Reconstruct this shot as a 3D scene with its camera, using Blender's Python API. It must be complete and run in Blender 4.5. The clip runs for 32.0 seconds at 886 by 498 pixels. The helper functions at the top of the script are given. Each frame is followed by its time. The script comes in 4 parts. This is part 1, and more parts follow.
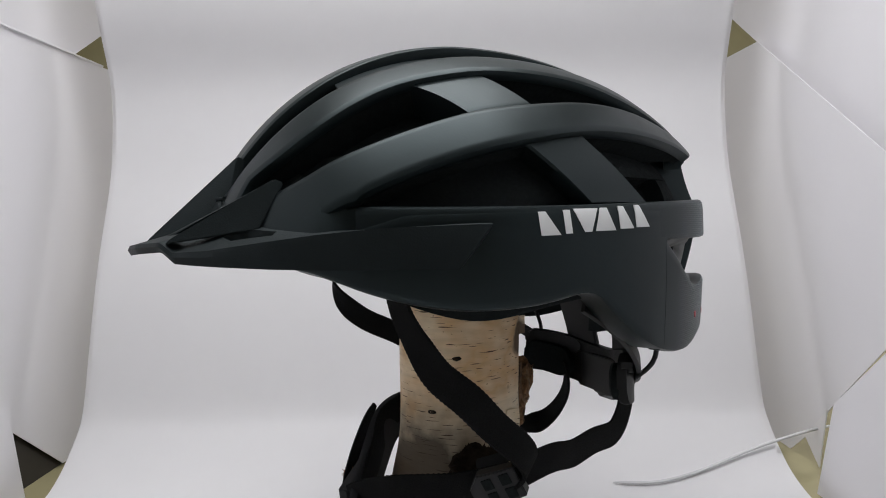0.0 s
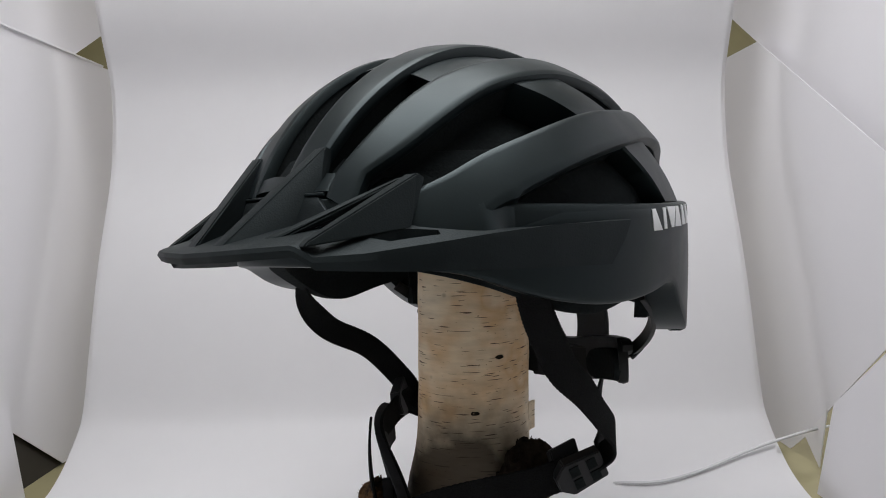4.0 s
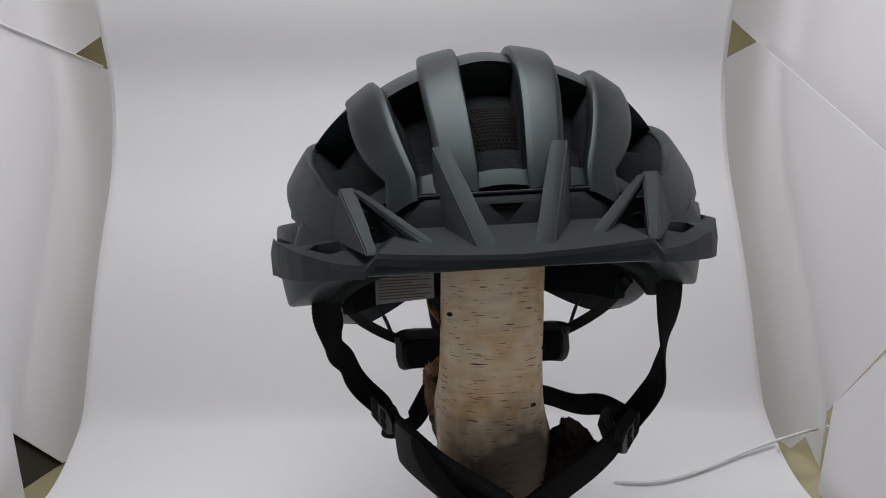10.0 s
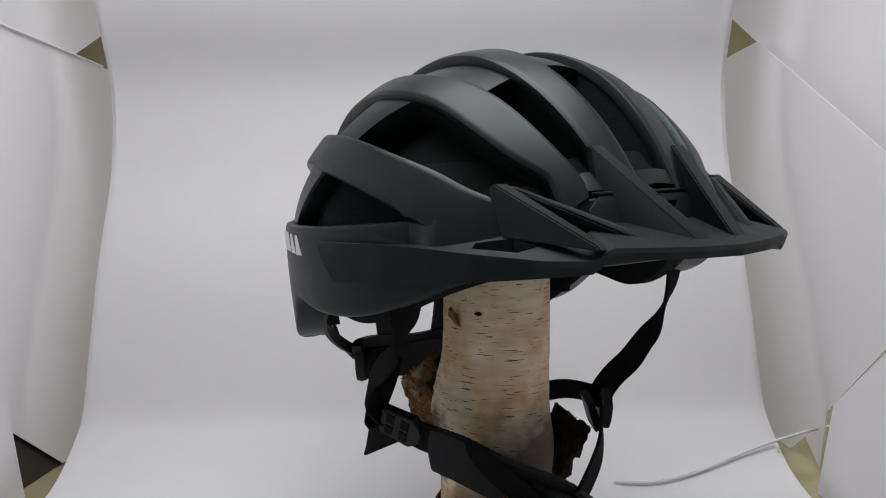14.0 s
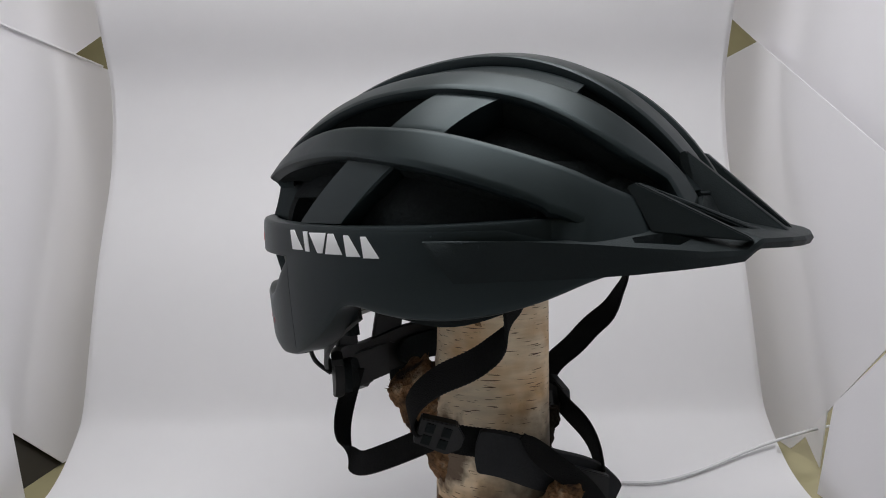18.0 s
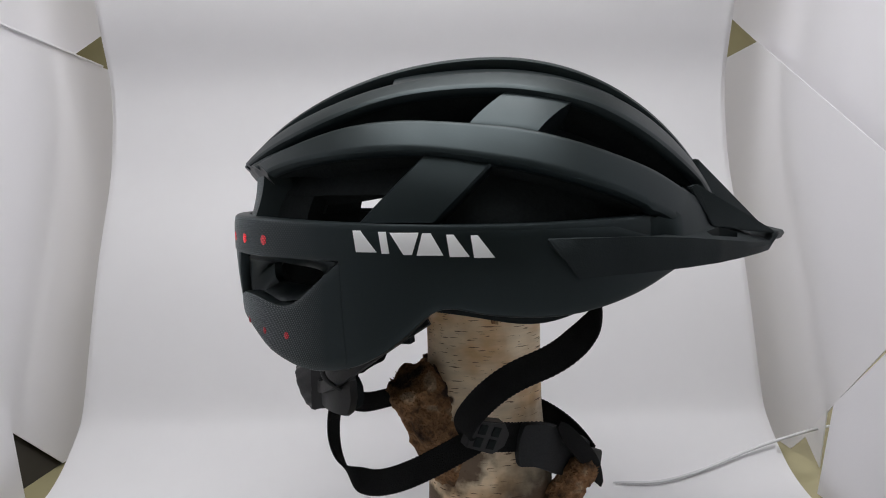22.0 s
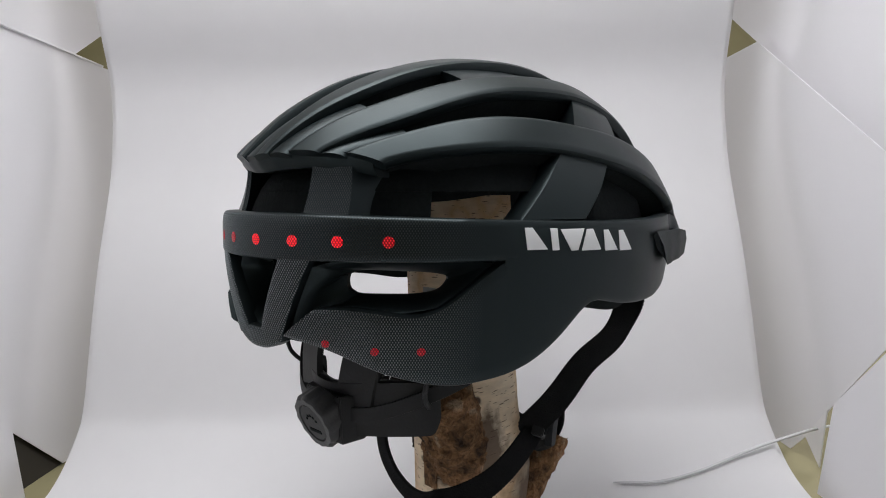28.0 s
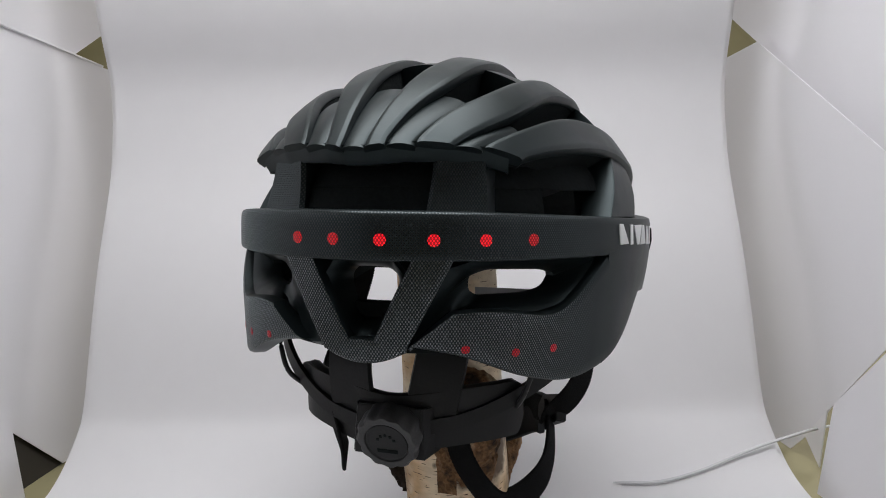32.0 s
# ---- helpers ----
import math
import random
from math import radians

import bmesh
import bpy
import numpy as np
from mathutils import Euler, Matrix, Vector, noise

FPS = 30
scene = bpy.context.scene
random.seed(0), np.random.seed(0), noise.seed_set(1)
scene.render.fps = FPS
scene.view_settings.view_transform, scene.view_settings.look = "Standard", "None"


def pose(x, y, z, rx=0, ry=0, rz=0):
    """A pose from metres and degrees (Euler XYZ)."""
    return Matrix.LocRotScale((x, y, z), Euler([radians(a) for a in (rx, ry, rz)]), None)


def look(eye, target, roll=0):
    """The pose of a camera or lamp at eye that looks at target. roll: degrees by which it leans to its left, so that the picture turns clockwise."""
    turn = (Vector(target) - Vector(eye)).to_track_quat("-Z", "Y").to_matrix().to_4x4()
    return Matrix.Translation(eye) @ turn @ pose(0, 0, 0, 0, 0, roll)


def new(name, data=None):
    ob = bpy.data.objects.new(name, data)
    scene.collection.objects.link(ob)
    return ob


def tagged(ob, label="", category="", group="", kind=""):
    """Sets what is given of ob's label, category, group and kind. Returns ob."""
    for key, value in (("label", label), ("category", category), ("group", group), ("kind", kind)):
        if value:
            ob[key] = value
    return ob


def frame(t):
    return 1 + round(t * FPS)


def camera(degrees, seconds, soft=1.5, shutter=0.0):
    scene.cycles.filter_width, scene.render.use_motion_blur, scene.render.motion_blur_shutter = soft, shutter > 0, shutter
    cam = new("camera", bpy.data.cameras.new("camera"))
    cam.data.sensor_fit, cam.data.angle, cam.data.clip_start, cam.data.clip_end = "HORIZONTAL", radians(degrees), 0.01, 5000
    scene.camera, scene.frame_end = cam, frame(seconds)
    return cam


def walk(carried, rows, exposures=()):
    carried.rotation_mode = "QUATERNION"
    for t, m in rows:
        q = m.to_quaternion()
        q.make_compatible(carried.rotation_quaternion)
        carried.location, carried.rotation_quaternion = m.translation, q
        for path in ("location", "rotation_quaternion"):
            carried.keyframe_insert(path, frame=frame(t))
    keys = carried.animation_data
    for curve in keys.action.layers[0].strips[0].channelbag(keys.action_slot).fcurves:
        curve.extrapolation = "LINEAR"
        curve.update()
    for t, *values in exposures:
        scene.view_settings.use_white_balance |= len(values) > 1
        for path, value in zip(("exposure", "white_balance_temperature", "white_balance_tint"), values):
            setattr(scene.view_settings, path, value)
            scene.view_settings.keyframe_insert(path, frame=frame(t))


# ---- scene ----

# ================= camera =================
EYE_Z = 0.25
cam = camera(65.52, 32.0, soft=1.0)
eye = Vector((-0.01296, -0.4, EYE_Z))
CAM_POSE = look(eye, eye + Vector((0, math.cos(0.05908), -math.sin(0.05908))), -1.22)
walk(cam, [(0, CAM_POSE), (32, CAM_POSE)],
     [(0, 0.09), (3, 0.03), (6, -0.04), (9, -0.10), (13, -0.12), (16, -0.07), (19, 0.0), (23, 0.08), (28, 0.15), (32, 0.04)])

# the turn of the table, seconds and degrees
TURN = (
    (0, -57.90), (1, -50.99), (2, -44.16), (3, -37.11), (3.5, -33.55), (5.5, -19.22), (6, -15.76), (7, -8.78), (8, -1.64), (9, 5.72), (10, 13.08), (11, 20.43), (12, 27.66), (13, 34.79), (14, 42.08), (14.5, 45.68), (16.5, 60.36), (17, 64.06), (18, 71.39), (19, 78.57), (20, 85.77), (21, 93.01), (22, 100.28), (23, 107.58), (24, 114.77), (25, 122.02), (25.5, 125.70), (27.5, 140.55), (28, 144.17), (29, 151.71), (30, 159.26), (31, 166.79), (32, 174.26))

# ================= light =================
world = bpy.data.worlds.new("world")
scene.world = world
world.use_nodes = True
bg = world.node_tree.nodes["Background"]
bg.inputs[0].default_value = (0.9, 0.93, 1.0, 1)
bg.inputs[1].default_value = 0.1


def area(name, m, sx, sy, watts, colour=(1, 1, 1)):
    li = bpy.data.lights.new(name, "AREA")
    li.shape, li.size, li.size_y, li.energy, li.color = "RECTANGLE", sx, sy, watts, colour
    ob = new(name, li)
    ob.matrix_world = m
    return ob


# broad unseen fill, added for ambient light in the closed room
area("room_fill", look((0.0, -0.2, 2.45), (0, 0, 0)), 2.4, 2.4, 16.0, (0.97, 0.98, 1.0))
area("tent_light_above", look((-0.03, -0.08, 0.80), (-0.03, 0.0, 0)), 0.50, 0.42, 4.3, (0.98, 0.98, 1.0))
# unseen fills added outside the side panels to brighten them
area("panel_fill_left", look((-1.25, 0.62, 0.5), (-0.4, 0.34, 0.22)), 0.9, 0.9, 8.6, (0.95, 0.94, 1.0))
area("panel_fill_right", look((1.2, 0.62, 0.5), (0.34, 0.34, 0.22)), 0.9, 0.9, 9.0, (0.97, 0.95, 1.0))


# ================= materials =================
def mat(name, colour, rough=0.5, metal=0.0, grain=0.0, scale=200.0, bump=0.0, spec=0.5, sheen=(1, 1, 1)):
    m = bpy.data.materials.new(name)
    m.use_nodes = True
    nt = m.node_tree
    b = nt.nodes["Principled BSDF"]
    b.inputs["Base Color"].default_value = (*colour, 1)
    b.inputs["Roughness"].default_value = rough
    b.inputs["Metallic"].default_value = metal
    b.inputs["Specular IOR Level"].default_value = spec
    b.inputs["Specular Tint"].default_value = (*sheen, 1)
    tc = nt.nodes.new("ShaderNodeTexCoord")
    if grain or bump:
        n1 = nt.nodes.new("ShaderNodeTexNoise")
        n1.inputs["Scale"].default_value = scale
        n1.inputs["Detail"].default_value = 4
        nt.links.new(tc.outputs["Object"], n1.inputs["Vector"])
        n2 = nt.nodes.new("ShaderNodeTexNoise")
        n2.inputs["Scale"].default_value = scale / 12
        n2.inputs["Detail"].default_value = 3
        nt.links.new(tc.outputs["Object"], n2.inputs["Vector"])
        if grain:
            add = nt.nodes.new("ShaderNodeMath")
            add.operation = "ADD"
            nt.links.new(n1.outputs["Fac"], add.inputs[0])
            nt.links.new(n2.outputs["Fac"], add.inputs[1])
            ramp = nt.nodes.new("ShaderNodeMapRange")
            ramp.inputs["From Min"].default_value, ramp.inputs["From Max"].default_value = 0.6, 1.4
            ramp.inputs["To Min"].default_value, ramp.inputs["To Max"].default_value = 1 - grain, 1 + grain
            nt.links.new(add.outputs[0], ramp.inputs["Value"])
            mul = nt.nodes.new("ShaderNodeMix")
            mul.data_type, mul.blend_type = "RGBA", "MULTIPLY"
            mul.inputs[0].default_value = 1
            mul.inputs[6].default_value = (*colour, 1)
            nt.links.new(ramp.outputs[0], mul.inputs[7])
            nt.links.new(mul.outputs[2], b.inputs["Base Color"])
            rr = nt.nodes.new("ShaderNodeMapRange")
            rr.inputs["To Min"].default_value, rr.inputs["To Max"].default_value = max(0, rough - 0.07), min(1, rough + 0.07)
            nt.links.new(n2.outputs["Fac"], rr.inputs["Value"])
            nt.links.new(rr.outputs[0], b.inputs["Roughness"])
        if bump:
            bp = nt.nodes.new("ShaderNodeBump")
            bp.inputs["Strength"].default_value = bump
            bp.inputs["Distance"].default_value = 0.001
            nt.links.new(n1.outputs["Fac"], bp.inputs["Height"])
            nt.links.new(bp.outputs[0], b.inputs["Normal"])
    return m


SHELL = mat("satin_black_shell", (0.0045, 0.0068, 0.0075), 0.41, 0, 0.14, 900, 0.025, spec=0.31, sheen=(0.76, 0.96, 1.0))
VISOR = mat("matte_black_visor", (0.0060, 0.0078, 0.0084), 0.56, 0, 0.18, 1400, 0.15, spec=0.24, sheen=(0.78, 0.96, 1.0))
FOAM = mat("black_foam", (0.0115, 0.0140, 0.0146), 0.9, 0, 0.3, 500, 0.5, spec=0.06)
STRAP = mat("black_webbing", (0.0095, 0.0097, 0.010), 0.92, 0, 0.3, 1500, 0.8, spec=0.08)
PAD = mat("dark_grey_padding", (0.017, 0.0185, 0.020), 0.75, 0, 0.2, 700, 0.3, spec=0.2)
PLASTIC = mat("black_plastic", (0.0095, 0.0102, 0.0108), 0.5, 0, 0.15, 700, 0.1, spec=0.3)
MESH = mat("black_mesh", (0.007, 0.0058, 0.005), 0.7, 0, 0.2, 900, spec=0.08)
WHITE_INK = mat("white_ink", (0.75, 0.76, 0.77), 0.5)
PAPER = mat("white_paper", (0.84, 0.835, 0.845), 0.85, 0, 0.015, 60, 0.05)


def rough_bark():
    m = mat("dark_bark", (0.10, 0.06, 0.035), 0.92, spec=0.2)
    nt = m.node_tree
    N, Lk = nt.nodes.new, nt.links.new
    b = nt.nodes["Principled BSDF"]
    tc = N("ShaderNodeTexCoord")
    n1, n2 = N("ShaderNodeTexNoise"), N("ShaderNodeTexNoise")
    for n, sc, dt in ((n1, 75, 6), (n2, 420, 4)):
        n.inputs["Scale"].default_value, n.inputs["Detail"].default_value = sc, dt
        n.inputs["Distortion"].default_value = 0.6
        Lk(tc.outputs["Object"], n.inputs["Vector"])
    r = N("ShaderNodeValToRGB")
    e = r.color_ramp.elements
    e[0].position, e[0].color = 0.36, (0.04, 0.025, 0.016, 1)
    e[1].position, e[1].color = 0.70, (0.38, 0.27, 0.17, 1)
    q = e.new(0.5)
    q.color = (0.21, 0.115, 0.055, 1)
    q = e.new(0.6)
    q.color = (0.27, 0.145, 0.07, 1)
    Lk(n1.outputs["Fac"], r.inputs[0])
    mx = N("ShaderNodeMix")
    mx.data_type, mx.blend_type = "RGBA", "MULTIPLY"
    mx.inputs[0].default_value = 1
    mr = N("ShaderNodeMapRange")
    mr.inputs["From Min"].default_value, mr.inputs["From Max"].default_value = 0.3, 0.7
    mr.inputs["To Min"].default_value, mr.inputs["To Max"].default_value = 0.5, 1.2
    Lk(n2.outputs["Fac"], mr.inputs["Value"])
    Lk(r.outputs[0], mx.inputs[6])
    Lk(mr.outputs[0], mx.inputs[7])
    Lk(mx.outputs[2], b.inputs["Base Color"])
    bp = N("ShaderNodeBump")
    bp.inputs["Strength"].default_value, bp.inputs["Distance"].default_value = 1.0, 0.003
    Lk(n2.outputs["Fac"], bp.inputs["Height"])
    Lk(bp.outputs[0], b.inputs["Normal"])
    return m


DARKBARK = rough_bark()
# mossy bark; the shade on its stub is put into the black too
BLACK_BARK = mat("mossy_black_bark", (0.022, 0.016, 0.011), 0.95, 0, 0.7, 300, 1.0, spec=0.1)
_nt = PAPER.node_tree
_tr, _mx = _nt.nodes.new("ShaderNodeBsdfTranslucent"), _nt.nodes.new("ShaderNodeMixShader")
_tr.inputs[0].default_value = (0.8, 0.79, 0.8, 1)
_mx.inputs[0].default_value = 0.35
_nt.links.new(_nt.nodes["Principled BSDF"].outputs[0], _mx.inputs[1])
_nt.links.new(_tr.outputs[0], _mx.inputs[2])
_nt.links.new(_mx.outputs[0], _nt.nodes["Material Output"].inputs[0])
PANEL = mat("matt_white_paper_panel", (0.80, 0.79, 0.815), 0.9, 0, 0.012, 25, 0.04)
_nt = PANEL.node_tree
_tr, _mx = _nt.nodes.new("ShaderNodeBsdfTranslucent"), _nt.nodes.new("ShaderNodeMixShader")
_tr.inputs[0].default_value = (0.78, 0.77, 0.8, 1)
_mx.inputs[0].default_value = 0.12
_nt.links.new(_nt.nodes["Principled BSDF"].outputs[0], _mx.inputs[1])
_nt.links.new(_tr.outputs[0], _mx.inputs[2])
_nt.links.new(_mx.outputs[0], _nt.nodes["Material Output"].inputs[0])
BOUNCE_WALL = mat("pale_bounce_wall", (0.66, 0.65, 0.62), 0.9, 0, 0.05, 8)
OLIVE = mat("olive_wall", (0.30, 0.27, 0.15), 0.8, 0, 0.1, 20)
DARK = mat("dark_filler", (0.03, 0.026, 0.02), 0.8, 0, 0.1, 60)
CABLE = mat("white_cable", (0.60, 0.60, 0.61), 0.5)


def birch():
    m = mat("birch_bark", (0.5, 0.38, 0.25), 0.75)
    nt = m.node_tree
    N, Lk = nt.nodes.new, nt.links.new
    b = nt.nodes["Principled BSDF"]
    tc = N("ShaderNodeTexCoord")
    sep = N("ShaderNodeSeparateXYZ")
    Lk(tc.outputs["Object"], sep.inputs[0])
    at = N("ShaderNodeMath")
    at.operation = "ARCTAN2"
    Lk(sep.outputs["Y"], at.inputs[0])
    Lk(sep.outputs["X"], at.inputs[1])

    def strip_noise(su, sv, detail=3.0, dist=0.0):
        c = N("ShaderNodeCombineXYZ")
        a, z = N("ShaderNodeMath"), N("ShaderNodeMath")
        a.operation = z.operation = "MULTIPLY"
        a.inputs[1].default_value, z.inputs[1].default_value = su, sv
        Lk(at.outputs[0], a.inputs[0])
        Lk(sep.outputs["Z"], z.inputs[0])
        Lk(a.outputs[0], c.inputs["X"])
        Lk(z.outputs[0], c.inputs["Y"])
        n = N("ShaderNodeTexNoise")
        n.inputs["Scale"].default_value = 1.0
        n.inputs["Detail"].default_value = detail
        n.inputs["Distortion"].default_value = dist
        Lk(c.outputs[0], n.inputs["Vector"])
        return n.outputs["Fac"]

    def ramp(fac, *stops):
        r = N("ShaderNodeValToRGB")
        e = r.color_ramp.elements
        e[0].position, e[0].color = stops[0][0], (*stops[0][1], 1)
        e[1].position, e[1].color = stops[-1][0], (*stops[-1][1], 1)
        for p, c in stops[1:-1]:
            q = e.new(p)
            q.color = (*c, 1)
        Lk(fac, r.inputs[0])
        return r.outputs[0]

    def mix(fac, a, c, kind="MIX"):
        q = N("ShaderNodeMix")
        q.data_type, q.blend_type = "RGBA", kind
        if hasattr(fac, "default_value"):
            Lk(fac, q.inputs[0])
        else:
            q.inputs[0].default_value = fac
        for k, v in ((6, a), (7, c)):
            if hasattr(v, "default_value"):
                Lk(v, q.inputs[k])
            else:
                q.inputs[k].default_value = (*v, 1)
        return q.outputs[2]
    broad = N("ShaderNodeTexNoise")
    broad.inputs["Scale"].default_value = 26
    broad.inputs["Detail"].default_value = 3
    Lk(tc.outputs["Object"], broad.inputs["Vector"])
    base = ramp(broad.outputs["Fac"], (0.32, (0.80, 0.70, 0.53)), (0.48, (0.76, 0.62, 0.43)), (0.60, (0.64, 0.43, 0.23)), (0.72, (0.78, 0.67, 0.50)))
    streak = ramp(strip_noise(2.2, 260, 4), (0.3, (0.86, 0.84, 0.82)), (0.65, (1.06, 1.05, 1.04)))
    base = mix(1.0, base, streak, "MULTIPLY")
    dash = ramp(strip_noise(3.0, 1050, 1.0), (0.665, (0, 0, 0)), (0.69, (1, 1, 1)))
    base = mix(dash, base, (0.10, 0.055, 0.03))
    tiny = ramp(strip_noise(16, 620, 1.0), (0.73, (0, 0, 0)), (0.76, (0.8, 0.8, 0.8)))
    base = mix(tiny, base, (0.22, 0.13, 0.07))
    knot = N("ShaderNodeTexVoronoi")
    knot.inputs["Scale"].default_value = 42
    Lk(tc.outputs["Object"], knot.inputs["Vector"])
    kf = ramp(knot.outputs["Distance"], (0.07, (1, 1, 1)), (0.12, (0, 0, 0)))
    base = mix(kf, base, (0.07, 0.04, 0.02))
    # rough dark bark at collars, torn patches behind, soft dark areas low in front
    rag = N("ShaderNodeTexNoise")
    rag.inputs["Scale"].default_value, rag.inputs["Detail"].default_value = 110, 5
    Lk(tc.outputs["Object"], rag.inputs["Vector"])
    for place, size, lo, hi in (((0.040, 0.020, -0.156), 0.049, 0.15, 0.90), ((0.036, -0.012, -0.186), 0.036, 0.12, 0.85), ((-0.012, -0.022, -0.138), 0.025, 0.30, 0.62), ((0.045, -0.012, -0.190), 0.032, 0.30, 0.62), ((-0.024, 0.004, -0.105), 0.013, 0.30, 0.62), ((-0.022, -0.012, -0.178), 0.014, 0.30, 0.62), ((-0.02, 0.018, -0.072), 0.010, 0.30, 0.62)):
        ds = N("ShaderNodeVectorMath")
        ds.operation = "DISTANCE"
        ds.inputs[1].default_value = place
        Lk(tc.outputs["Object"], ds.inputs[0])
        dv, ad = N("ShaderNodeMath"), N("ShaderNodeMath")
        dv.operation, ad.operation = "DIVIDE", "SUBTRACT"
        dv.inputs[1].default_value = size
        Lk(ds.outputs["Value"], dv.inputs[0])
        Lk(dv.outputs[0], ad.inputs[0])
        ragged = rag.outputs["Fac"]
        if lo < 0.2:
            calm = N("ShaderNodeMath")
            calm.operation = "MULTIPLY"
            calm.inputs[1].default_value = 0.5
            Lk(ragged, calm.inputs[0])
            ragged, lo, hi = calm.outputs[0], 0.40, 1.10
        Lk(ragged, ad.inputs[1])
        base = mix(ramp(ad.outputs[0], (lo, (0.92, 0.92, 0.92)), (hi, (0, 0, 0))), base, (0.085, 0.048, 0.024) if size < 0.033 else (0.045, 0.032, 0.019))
    Lk(base, b.inputs["Base Color"])
    bp = N("ShaderNodeBump")
    bp.inputs["Strength"].default_value = 0.5
    bp.inputs["Distance"].default_value = 0.0008
    Lk(strip_noise(7, 300, 4), bp.inputs["Height"])
    Lk(bp.outputs[0], b.inputs["Normal"])
    return m


BARK = birch()


def dotted(name, lit=None, pitch=0.00115, shine=0.2):
    """The shell's rear: a fine honeycomb print of pale dots that fades out towards the sides."""
    m = mat(name, (0.018, 0.021, 0.023), 0.4, sheen=(0.76, 0.96, 1.0))
    nt = m.node_tree
    N, Lk = nt.nodes.new, nt.links.new
    b = nt.nodes["Principled BSDF"]
    tc = N("ShaderNodeTexCoord")
    sep = N("ShaderNodeSeparateXYZ")
    Lk(tc.outputs["Object"], sep.inputs[0])

    def op(kind, a, c=None):
        q = N("ShaderNodeMath")
        q.operation = kind
        for k, v in ((0, a), (1, c)):
            if v is None:
                continue
            if hasattr(v, "default_value"):
                Lk(v, q.inputs[k])
            else:
                q.inputs[k].default_value = v
        return q.outputs[0]
    xo = op("ADD", sep.outputs["X"], -0.015)
    a = op("MULTIPLY", op("ARCTAN2", sep.outputs["Y"], xo), 0.125 * 2 * math.pi / pitch)
    z = op("MULTIPLY", sep.outputs["Z"], math.pi / (0.866 * pitch))
    w = op("MULTIPLY", op("COSINE", a), op("COSINE", z))
    dot = N("ShaderNodeMapRange")
    dot.inputs["From Min"].default_value, dot.inputs["From Max"].default_value = 0.15, 0.6
    Lk(w, dot.inputs["Value"])
    fade = N("ShaderNodeMapRange")
    fade.inputs["From Min"].default_value, fade.inputs["From Max"].default_value = -0.066, -0.108
    Lk(sep.outputs["X"], fade.inputs["Value"])
    nrm = N("ShaderNodeSeparateXYZ")
    Lk(tc.outputs["Normal"], nrm.inputs[0])
    rad = op("SQRT", op("ADD", op("MULTIPLY", xo, xo), op("MULTIPLY", sep.outputs["Y"], sep.outputs["Y"])))
    face = op("DIVIDE", op("ADD", op("MULTIPLY", xo, nrm.outputs["X"]), op("MULTIPLY", sep.outputs["Y"], nrm.outputs["Y"])), rad)
    outer = N("ShaderNodeMapRange")
    outer.inputs["From Min"].default_value, outer.inputs["From Max"].default_value = 0.5, 0.75
    Lk(face, outer.inputs["Value"])
    f = op("MULTIPLY", op("MULTIPLY", dot.outputs[0], fade.outputs[0]), outer.outputs[0])
    c = N("ShaderNodeMix")
    c.data_type = "RGBA"
    c.inputs[6].default_value, c.inputs[7].default_value = (0.0054, 0.0077, 0.0085, 1), (shine, shine * 1.03, shine * 1.07, 1)
    Lk(f, c.inputs[0])
    Lk(c.outputs[2], b.inputs["Base Color"])
    r = N("ShaderNodeMapRange")
    r.inputs["To Min"].default_value, r.inputs["To Max"].default_value = 0.43, 0.25
    Lk(f, r.inputs["Value"])
    Lk(r.outputs[0], b.inputs["Roughness"])
    sp = N("ShaderNodeMapRange")
    sp.inputs["To Min"].default_value, sp.inputs["To Max"].default_value = 0.31, 1.0
    Lk(f, sp.inputs["Value"])
    Lk(sp.outputs[0], b.inputs["Specular IOR Level"])
    if not lit:
        Lk(f, b.inputs["Metallic"])
    if lit:
        b.inputs["Emission Color"].default_value = (*lit[0], 1)
        c.inputs[6].default_value, c.inputs[7].default_value = (*[0.25 * q for q in lit[0]], 1), (*[0.6 * q for q in lit[0]], 1)
        em = N("ShaderNodeMapRange")
        em.inputs["To Min"].default_value, em.inputs["To Max"].default_value = lit[1] * 0.08, lit[1]
        Lk(dot.outputs[0], em.inputs["Value"])
        Lk(em.outputs[0], b.inputs["Emission Strength"])
    return m


DOTS = dotted("dotted_black_shell")
# the lobes' print dimmed in colour, as the belt catches less light
BAND = dotted("dimmed_dotted_black_shell", shine=0.07)


LED = dotted("red_led", ((1.0, 0.01, 0.022), 1.5), 0.00115)
LED_LOW = dotted("fading_red_led", ((0.8, 0.01, 0.02), 0.7), 0.00115)
LED_DIM = dotted("dim_red_led", ((0.55, 0.008, 0.02), 0.55), 0.00115)


# ================= mesh helpers =================
def finish(name, bm, material, parent=None, label="", sharp=38):
    me = bpy.data.meshes.new(name)
    bmesh.ops.recalc_face_normals(bm, faces=bm.faces[:])
    bm.to_mesh(me)
    bm.free()
    me.materials.append(material)
    me.shade_smooth()
    me.set_sharp_from_angle(angle=radians(sharp))
    ob = new(name, me)
    if parent is not None:
        ob.parent = parent
    if label:
        tagged(ob, label)
    return ob


part = finish


